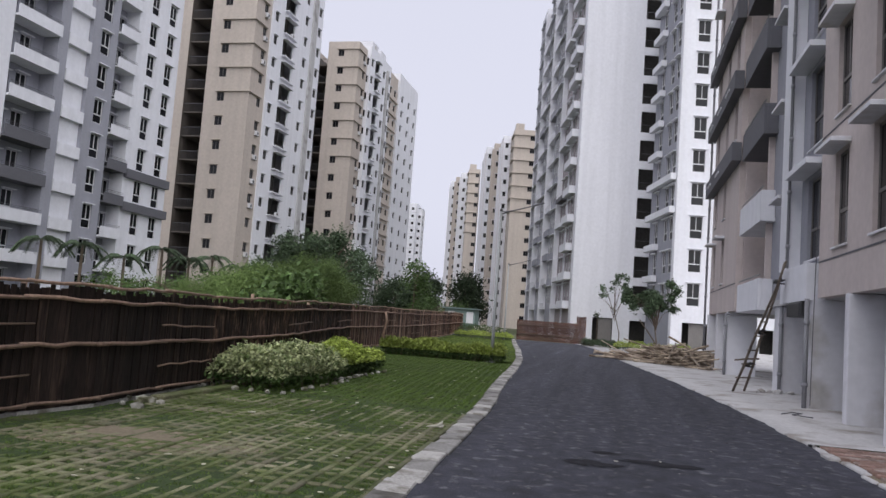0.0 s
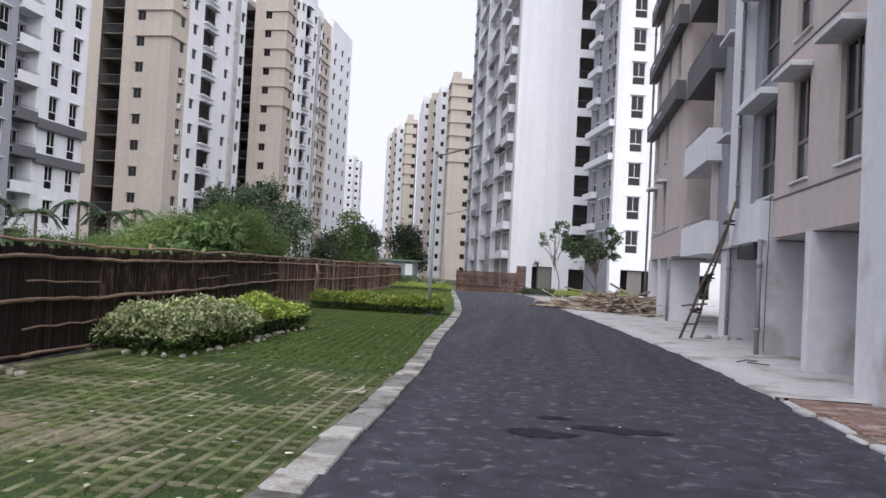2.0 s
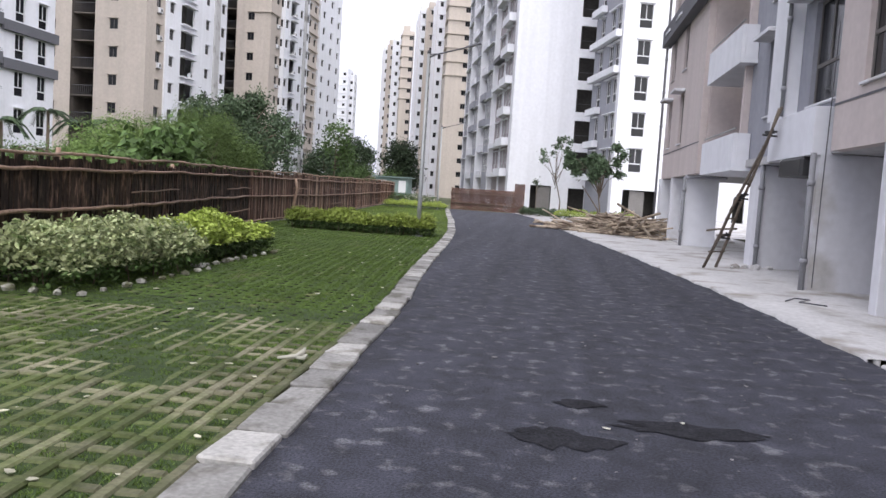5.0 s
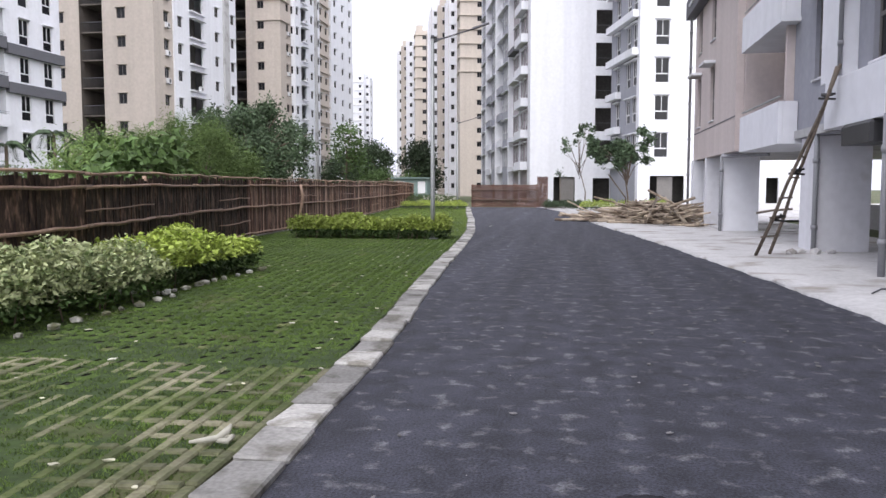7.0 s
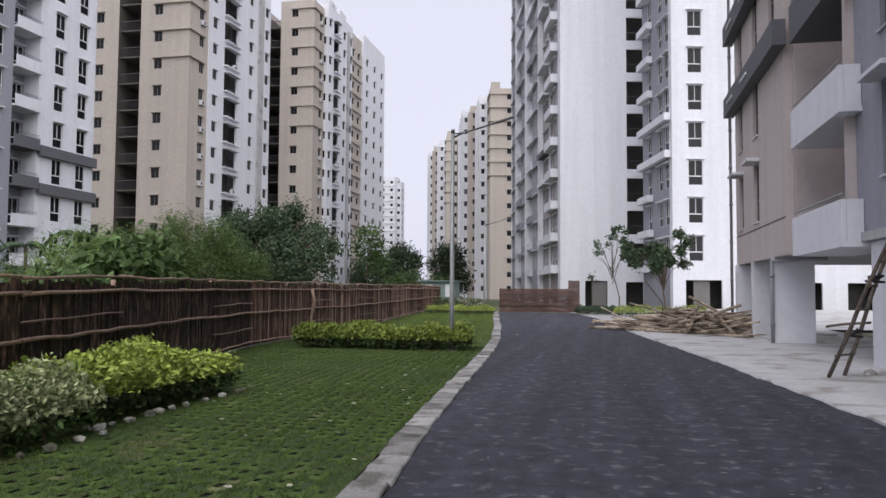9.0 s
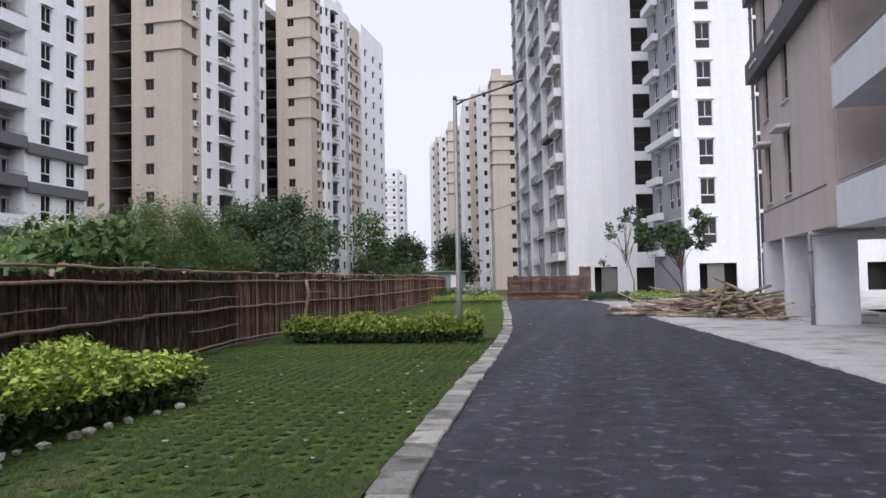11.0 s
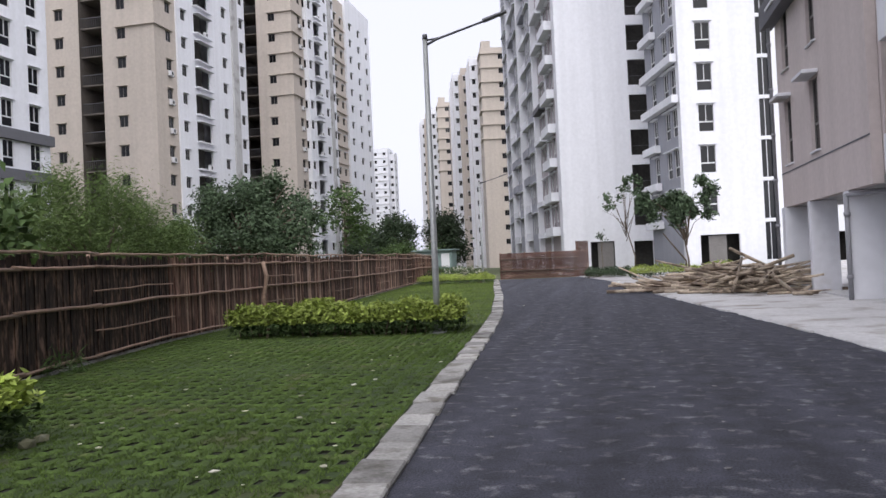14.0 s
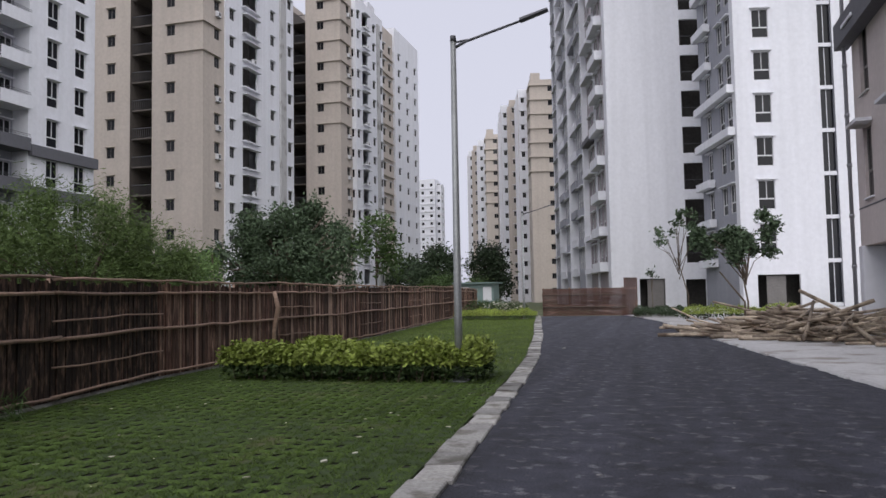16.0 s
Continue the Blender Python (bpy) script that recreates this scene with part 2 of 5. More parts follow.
class Solid:
    """Collects boxes, bars and prisms into one mesh, each with a material slot."""

    def __init__(self):
        self.v, self.f, self.s = [], [], []

    def add(self, verts, faces, slot=0):
        k = len(self.v)
        self.v += [tuple(q) for q in verts]
        self.f += [tuple(i + k for i in q) for q in faces]
        self.s += [slot] * len(faces)
        return self

    def box(self, x0, x1, y0, y1, z0, z1, slot=0, chamfer=0.0):
        c = chamfer
        if c <= 0:
            vs = [(x, y, z) for z in (z0, z1) for x, y in ((x0, y0), (x1, y0), (x1, y1), (x0, y1))]
            fs = [(3, 2, 1, 0), (4, 5, 6, 7), (0, 1, 5, 4), (1, 2, 6, 5), (2, 3, 7, 6), (3, 0, 4, 7)]
        else:
            def ring(d, z):
                return [(x0 + d, y0 + c, z), (x0 + c, y0 + d, z), (x1 - c, y0 + d, z), (x1 - d, y0 + c, z),
                        (x1 - d, y1 - c, z), (x1 - c, y1 - d, z), (x0 + c, y1 - d, z), (x0 + d, y1 - c, z)]
            vs = ring(0, z0) + ring(0, z1 - c) + ring(c, z1)
            fs = [tuple(range(7, -1, -1)), tuple(range(16, 24))]
            for r in (0, 8):
                fs += [(r + i, r + (i + 1) % 8, r + 8 + (i + 1) % 8, r + 8 + i) for i in range(8)]
        return self.add(vs, fs, slot)

    def tube(self, path, radius, sides=6, slot=0):
        """A round bar along a line of points; radius may be one number or one for each point."""
        path = [Vector(q) for q in path]
        rr = radius if isinstance(radius, (list, tuple)) else [radius] * len(path)
        vs, fs = [], []
        for i, q in enumerate(path):
            way = (path[min(i + 1, len(path) - 1)] - path[max(i - 1, 0)]).normalized()
            side = way.cross(Vector((0, 0, 1)) if abs(way.z) < 0.9 else Vector((1, 0, 0))).normalized()
            up = side.cross(way)
            for k in range(sides):
                a = 2 * math.pi * k / sides
                vs.append(q + (side * math.cos(a) + up * math.sin(a)) * rr[i])
        for i in range(len(path) - 1):
            for k in range(sides):
                a, b = i * sides + k, i * sides + (k + 1) % sides
                fs.append((a, b, b + sides, a + sides))
        fs += [tuple(range(sides - 1, -1, -1)), tuple(range(len(vs) - sides, len(vs)))]
        return self.add(vs, fs, slot)

    def prism(self, outline, z0, z1, slot=0):
        """An upright prism over an outline of (x, y), given anticlockwise."""
        n = len(outline)
        vs = [(x, y, z) for z in (z0, z1) for x, y in outline]
        fs = [tuple(range(n - 1, -1, -1)), tuple(range(n, 2 * n))] + [(k, (k + 1) % n, (k + 1) % n + n, k + n) for k in range(n)]
        return self.add(vs, fs, slot)

    def weld(self):
        """Joins corners that coincide, so that plates built face by face hang together."""
        seen, where = {}, []
        for q in self.v:
            where.append(seen.setdefault(tuple(round(c, 4) for c in q), len(seen)))
        self.v = list(seen)
        self.f = [tuple(where[i] for i in q) for q in self.f]
        return self

    def wall(self, x0, x1, z0, z1, holes, m=None, deep=0.2, slot=0):
        """A wall that faces -y in its own axes (turned by m), with openings (left, right, low, high) that go in by deep."""
        m = m or Matrix()
        xs = sorted({x0, x1, *[q for h in holes for q in h[:2] if x0 < q < x1]})
        zs = sorted({z0, z1, *[q for h in holes for q in h[2:4] if z0 < q < z1]})
        vs, fs = [], []

        def quad(a, b, c, d):
            k = len(vs)
            vs.extend(m @ Vector(q) for q in (a, b, c, d))
            fs.append((k, k + 1, k + 2, k + 3))

        for xa, xb in zip(xs, xs[1:]):
            for za, zb in zip(zs, zs[1:]):
                cx, cz = (xa + xb) / 2, (za + zb) / 2
                if not any(h[0] < cx < h[1] and h[2] < cz < h[3] for h in holes):
                    quad((xa, 0, za), (xb, 0, za), (xb, 0, zb), (xa, 0, zb))
        for a, b, c, d in [h[:4] for h in holes]:
            quad((a, 0, c), (a, deep, c), (a, deep, d), (a, 0, d))
            quad((b, deep, c), (b, 0, c), (b, 0, d), (b, deep, d))
            quad((a, deep, d), (b, deep, d), (b, 0, d), (a, 0, d))
            quad((a, 0, c), (b, 0, c), (b, deep, c), (a, deep, c))
        return self.add(vs, fs, slot)

    def done(self, name, mats, smooth=False):
        return mesh(name, self.v, self.f, mats, self.s, smooth)


def side(corner, n):
    """The turn that sets a wall built facing -y so that it faces n ('S', 'E', 'W', 'N') with its left end at corner."""
    return Matrix.Translation((corner[0], corner[1], 0)) @ pose(0, 0, 0, 0, 0, {"S": 0, "E": 90, "W": -90, "N": 180}[n])


def frame_plate(w, h, lights, b, y0, y1):
    """A window frame in one piece: a plate with an opening for each light (left, right, low, high), open at the back."""
    s = Solid().wall(-w / 2, w / 2, 0, h, lights, Matrix.Translation((0, y0, 0)), y1 - y0)
    for a, c in (((-w / 2, 0), (w / 2, 0)), ((w / 2, 0), (w / 2, h)), ((w / 2, h), (-w / 2, h)), ((-w / 2, h), (-w / 2, 0))):
        s.add([(a[0], y0, a[1]), (a[0], y1, a[1]), (c[0], y1, c[1]), (c[0], y0, c[1])], [(0, 1, 2, 3)])
    return s.weld()


def window_kit(w, h, b, rail, frame_mat, shade_mat, reach=0.28):
    """The meshes of a far window: frame, pane and concrete shade. Faces -y; the origin is the sill's middle."""
    if rail:
        lights = [(-w / 2 + b, w / 2 - b, b, h * rail), (-w / 2 + b, -b / 2, h * rail + 0.09, h - b), (b / 2, w / 2 - b, h * rail + 0.09, h - b)]
    else:
        lights = [(-w / 2 + b, -b / 2, b, h - b), (b / 2, w / 2 - b, b, h - b)]
    return (frame_plate(w, h, lights, b, 0.07, 0.118).done("window", frame_mat),
            Solid().box(-w / 2, w / 2, 0.121, 0.15, 0, h).done("pane", GLASS),
            Solid().box(-w / 2 - 0.12, w / 2 + 0.12, -reach, -0.003, h + 0.02, h + 0.10).done("shade", shade_mat))


def put_window(tower, kit, m):
    win = part("window", kit[0], tower, m)
    part("pane", kit[1], win)
    part("shade", kit[2], win)


def air_conditioner():
    s = Solid()
    s.box(-0.4, 0.4, -0.36, -0.05, 0, 0.55, 0, 0.03)
    s.box(-0.36, -0.32, -0.5, 0.0, -0.06, -0.003, 1)
    s.box(0.32, 0.36, -0.5, 0.0, -0.06, -0.003, 1)
    ring = [(0.07 + 0.2 * math.cos(a * math.pi / 6), -0.363, 0.28 + 0.2 * math.sin(a * math.pi / 6)) for a in range(12)]
    s.add(ring, [tuple(range(12))], 2)
    return s.done("air_conditioner", [FRAME, DARK_METAL, TANK])


WIN_TALL = window_kit(1.2, 2.0, 0.055, 0.34, FRAME, WHITE)
# frame, pane and shade of each kind of far window
WIN_BEIGE = window_kit(1.05, 1.1, 0.05, 0, FRAME_GREY, BEIGE)
WIN_WHITE = window_kit(1.0, 1.1, 0.05, 0, FRAME_GREY, WHITE)
COOLER = air_conditioner()
STOREY = 2.96


def block(tower, mat, x0, x1, y0, y1, z0, z1, columns=(), floor0=0.0, floors=15, parapet=True, doors=(), side_mats=None):
    """A storeyed block: walls with real openings, a roof slab with parapet, and a window in every opening.
    columns: (side, place along that side from its left end, window mesh, width, height, sill above the floor, first floor, last floor)."""
    corner = {"S": (x0, y0), "E": (x1, y0), "N": (x1, y1), "W": (x0, y1)}
    length = {"S": x1 - x0, "E": y1 - y0, "N": x1 - x0, "W": y1 - y0}
    s = Solid()
    for n in "SENW":
        holes = []
        for sd, u, data, w, h, sill, first, last in columns:
            if sd == n:
                for k in range(first, min(last, floors - 1) + 1):
                    base = floor0 + STOREY * k + sill
                    holes.append((u - w / 2, u + w / 2, base, base + h))
                    put_window(tower, data, side(corner[n], n) @ pose(u, 0, base))
        for sd, a, b, c, d in doors:
            if sd == n:
                holes.append((a, b, c, d))
        if side_mats and n in side_mats:
            part("wall", Solid().wall(0, length[n], z0, z1, holes, side(corner[n], n), 0.2).done("wall", side_mats[n]), tower)
        else:
            s.wall(0, length[n], z0, z1, holes, side(corner[n], n), 0.2)
    s.add([(x0, y0, z1), (x1, y0, z1), (x1, y1, z1), (x0, y1, z1)], [(0, 1, 2, 3)])
    part("wall", s.done("wall", mat), tower)
    if parapet:
        r = Solid()
        for a, b, c, d in ((x0, x1, y0, y0 + 0.2), (x0, x1, y1 - 0.2, y1), (x0, x0 + 0.2, y0 + 0.2, y1 - 0.2), (x1 - 0.2, x1, y0 + 0.2, y1 - 0.2)):
            r.box(a, b, c, d, z1 + 0.003, z1 + 0.9)
        part("parapet", r.done("parapet", mat), tower)


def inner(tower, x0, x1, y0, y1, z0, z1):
    """A near-black sheet set behind a deep opening, its colour standing for the unlit inside."""
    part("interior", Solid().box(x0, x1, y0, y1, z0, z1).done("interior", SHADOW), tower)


def wrap_bands(tower, x1, y0, ua, ub, floor0, ks, sill_top):
    """Chajja ledges that run from the front window round the corner to the side window."""
    for k in ks:
        z = floor0 + STOREY * k + sill_top
        s = Solid().prism([(ua, y0 - 0.3), (x1 + 0.3, y0 - 0.3), (x1 + 0.3, ub), (x1 + 0.004, ub), (x1 + 0.004, y0 - 0.004), (ua, y0 - 0.004)], z, z + 0.12)
        part("ledge", s.done("ledge", BEIGE), tower)


def balcony_stack(tower, x0, x1, y0, y1, floor0, floors, mat, first=0, parapet=0.75):
    """Open balconies one over another between x0 and x1; the slab's edge at y0, the back wall at y1."""
    for k in range(first, floors):
        z = floor0 + STOREY * k
        s = Solid().box(x0, x1, y0, y1, z - 0.15, z).box(x0, x1, y0, y0 + 0.1, z + 0.003, z + parapet)
        part("balcony", s.done("balcony", mat), tower)


def slab_tower(y0, y_white, y_end, x_left, x_front, x_white, floor0, rise, name_label, seed):
    """A beige-fronted tower with a deep shaded recess, a white flank and window air conditioners."""
    rnd = random.Random(seed)
    top = floor0 + STOREY * 15 - 0.4
    t = thing("apartment_tower", Matrix.Diagonal((1, 1, rise, 1)), name_label, "building", "left tower row")
    x_l = x_left
    ws = ("S", 2.4, WIN_BEIGE, 1.05, 1.1, 1.0, 0, 14)
    we = ("E", (y_white - y0) * 0.65, WIN_BEIGE, 1.05, 1.1, 1.0, 0, 14)
    block(t, BEIGE, x_l, x_front, y0, y_white, -0.2, top, [ws, we], floor0)
    wrap_bands(t, x_front, y0, x_l + 2.0, y0 + (y_white - y0) * 0.75, floor0, range(8, 15), 2.14)
    # the recess with its service balconies, the deep shade put into their dark brown
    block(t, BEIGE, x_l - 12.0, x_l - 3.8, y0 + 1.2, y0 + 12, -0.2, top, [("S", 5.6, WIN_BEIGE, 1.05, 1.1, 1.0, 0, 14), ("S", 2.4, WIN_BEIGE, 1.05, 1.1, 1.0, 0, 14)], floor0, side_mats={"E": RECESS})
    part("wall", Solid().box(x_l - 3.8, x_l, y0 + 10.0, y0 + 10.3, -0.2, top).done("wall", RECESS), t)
    for k in range(15):
        z = floor0 + STOREY * k
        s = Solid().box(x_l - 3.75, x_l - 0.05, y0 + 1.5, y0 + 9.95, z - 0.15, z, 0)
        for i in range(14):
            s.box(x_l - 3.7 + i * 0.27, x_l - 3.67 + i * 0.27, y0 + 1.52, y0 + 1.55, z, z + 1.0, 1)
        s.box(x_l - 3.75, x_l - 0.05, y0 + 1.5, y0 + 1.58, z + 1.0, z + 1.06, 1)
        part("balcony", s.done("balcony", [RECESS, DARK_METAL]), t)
        # flat near-black sheet on the back wall, painted as a dark doorway
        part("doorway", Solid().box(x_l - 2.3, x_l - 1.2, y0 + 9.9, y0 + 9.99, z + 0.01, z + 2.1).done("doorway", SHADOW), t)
    # the white flank
    L = y_end - y_white
    cols = [("S", x_white - x_front + 4.0 - 0.9, WIN_WHITE, 1.0, 1.1, 1.0, 0, 14),
            ("E", 0.08 * L, WIN_WHITE, 1.0, 1.1, 1.0, 0, 14), ("E", 0.65 * L, WIN_WHITE, 1.0, 1.1, 1.0, 0, 14), ("E", 0.93 * L, WIN_WHITE, 1.0, 1.1, 1.0, 0, 14)]
    holes = []
    for k in range(15):
        z = floor0 + STOREY * k
        holes.append(("E", 0.22 * L, 0.42 * L, z + 0.35, z + 2.5))
    block(t, WHITE, x_front - 4.0, x_white, y_white, y_end, -0.2, top + 0.8, cols, floor0, doors=holes)
    inner(t, x_white - 1.4, x_white - 1.2, y_white + 0.21 * L, y_white + 0.43 * L, 0, top)
    part("pilaster", Solid().box(x_white + 0.003, x_white + 0.25, y_white + 0.76 * L, y_white + 0.85 * L, -0.2, top + 0.3).done("pilaster", CEMENT), t)
    for k in range(15):
        z = floor0 + STOREY * k
        part("ledge", Solid().box(x_white - 0.19, x_white + 0.55, y_white + 0.21 * L, y_white + 0.43 * L, z + 0.2, z + 0.34).done("ledge", WHITE), t)
        part("shade", Solid().box(x_white + 0.004, x_white + 0.6, y_white + 0.23 * L, y_white + 0.43 * L, z + 2.5, z + 2.6).done("shade", WHITE), t)
        if rnd.random() < 0.55:
            part("air_conditioner", COOLER, t, side((x_white, y_white), "E") @ pose(0.36 * L, 0, z + 0.36))
        if rnd.random() < 0.6:
            part("air_conditioner", COOLER, t, side((x_front, y0), "E") @ pose((y_white - y0) * 0.65, 0, z + 0.4))
    for a in (0.3, 0.7):
        part("roof_cabin", Solid().box(x_front - 3, x_white - 0.6, y_white + a * L - 1.6, y_white + a * L + 1.6, top + 0.81, top + 3.2).done("roof_cabin", WHITE_DULL), t)
    return t


slab_tower(92.2, 96.6, 114.3, -55.0, -48.5, -48.3, 0.556, 1.115, "tall beige and white apartment tower with shaded balconies and air conditioners", 3)
slab_tower(123.1, 127.6, 139.8, -50.6, -45.0, -44.3, 0.246, 1.055, "tall beige and white apartment tower with ledged corner windows", 5)

far_tower = thing("apartment_tower", pose(0, 0, 0), "tall white apartment tower with rows of small dark windows", "building", "left tower row")
block(far_tower, BEIGE, -56.0, -44.7, 139.85, 146.2, -0.2, 47.2, [("E", 1.6, WIN_WHITE, 1.0, 1.1, 1.0, 0, 14), ("E", 4.6, WIN_WHITE, 1.0, 1.1, 1.0, 0, 14)], 1.68)
block(far_tower, WHITE, -56.0, -44.3, 146.25, 160.2, -0.2, 48.6, [("S", 10.8, WIN_WHITE, 1.0, 1.1, 1.0, 0, 14)] + [("E", u, WIN_WHITE, 1.0, 1.1, 1.0, 0, 14) for u in (2.2, 7.0, 11.8)], 1.68)
for k in range(15):
    part("ledge", Solid().box(-44.695, -44.35, 140.2, 145.9, 1.55 + STOREY * k, 1.75 + STOREY * k).done("ledge", BEIGE), far_tower)

last_tower = thing("apartment_tower", pose(0.9, 0.7, 0.3) @ Matrix.Scale(0.904, 4), "distant pale apartment tower with banded storeys in haze", "building", "left tower row")
block(last_tower, WHITE, -88.5, -82.5, 303.0, 310.0, -0.2, 45.5, [("S", u, WIN_WHITE, 1.0, 1.1, 1.0, 0, 14) for u in (1.2, 4.6)], 1.2)
block(last_tower, WHITE_DULL, -82.5, -80.6, 305.0, 310.0, -0.2, 43.5, [("S", 0.95, WIN_WHITE, 1.0, 1.1, 1.0, 0, 14), ("E", 2.5, WIN_WHITE, 1.0, 1.1, 1.0, 0, 14)], 1.2)
for k in range(1, 15):
    part("ledge", Solid().box(-88.7, -82.3, 302.7, 302.996, 1.2 + STOREY * k, 1.5 + STOREY * k).done("ledge", WHITE_DULL), last_tower)


# ---- the grey and white block nearest on the far side of the fence ----
def banded_block():
    t = thing("apartment_block", Matrix.Diagonal((1, 1, 1.1, 1)), "grey and white apartment block with long balconies and dark bands", "building", "left tower row")
    x, f0, n = -47.2, 0.41, 15
    top = f0 + STOREY * n
    # white end with two window columns
    block(t, WHITE, x - 12, x, 66.07, 73.4, -0.2, top, [("E", 2.5, WIN_TALL, 1.25, 2.0, 0.5, 0, 14), ("E", 5.6, WIN_TALL, 1.25, 2.0, 0.5, 0, 14)], f0)
    # balcony bays between grey piers
    for y0, y1, yw in ((63.1, 66.05, 64.0), (50.4, 55.4, 53.4)):
        block(t, GREY, x - 12, x - 1.5, y0 - 0.02, y1 + 0.02, -0.2, top, [("E", yw - y0 + 0.02, WIN_TALL, 1.2, 2.0, 0.3, 0, 14), ("E", 2.25 if yw - y0 < 2 else 1.1, WIN_TALL, 1.2, 2.0, 0.1, 0, 14)][:2], f0, parapet=False)
        for k in range(n):
            z = f0 + STOREY * k
            low = k in (3, 4)
            s = Solid().box(x - 1.49, x + 0.35, y0, y1, z - 0.15, z, 0).box(x + 0.25, x + 0.35, y0, y1, z + 0.003, z + 0.75, 0)
            b = part("balcony", s.done("balcony", DARK_GREY if low else WHITE), t)
            g = Solid()
            for i in range(2):
                g.box(x + 0.28, x + 0.31, y0 + 0.05, y1 - 0.05, z + 0.86 + i * 0.12, z + 0.89 + i * 0.12)
            part("railing", g.done("railing", DARK_METAL), b)
    for y0, y1, m in ((55.42, 56.6, GREY), (48.2, 50.38, WHITE), (44.0, 48.18, GREY), (30.0, 43.98, WHITE)):
        part("wall", Solid().box(x - 12, x, y0, y1, -0.2, top).done("wall", m), t)
    block(t, GREY, x - 12, x, 59.5, 63.08, -0.2, top, [("E", 1.9, WIN_TALL, 1.25, 2.0, 0.35, 0, 14)], f0, parapet=False)
    # white service shaft with a box at every storey
    part("wall", Solid().box(x - 12, x - 0.35, 56.62, 59.48, -0.2, top).done("wall", WHITE), t)
    for k in range(n):
        z = f0 + STOREY * k
        part("ledge", Solid().box(x - 0.345, x + 0.1, 56.64, 59.46, z - 0.2, z + 0.75).done("ledge", WHITE), t)
    # the two dark bands near the ground
    for k in (3, 4):
        z = f0 + STOREY * k
        part("band", Solid().box(x + 0.004, x + 0.4, 66.1, 73.5, z - 0.45, z + 0.35).done("band", DARK_GREY), t)
    part("roof", Solid().box(x - 12, x - 1.5, 48.2, 65.2, top - 0.1, top - 0.003).done("roof", CEMENT), t)


banded_block()

# ---- the row of towers along the road's far side, turned with the road ----
def placed(turn, size, dx, dz):
    """The row's own axes, turned and sized about the middle of the walk."""
    hub = Vector((0.2, 7.2, 1.5))
    return Matrix.Translation(hub + Vector((dx, 0, dz))) @ Matrix.Rotation(radians(turn), 4, "Z") @ Matrix.Scale(size, 4) @ Matrix.Translation(-hub) @ pose(5.0, 75.1, 0, 0, 0, 13.2)


ROW_WHITE, ROW_BEIGE, ROW_FAR = placed(0.14, 1.141, 0.65, -0.5) @ Matrix.Diagonal((1, 1, 1.058, 1)), placed(-0.45, 0.96, 0.48, -0.3), placed(-0.39, 1.028, 0, 0)


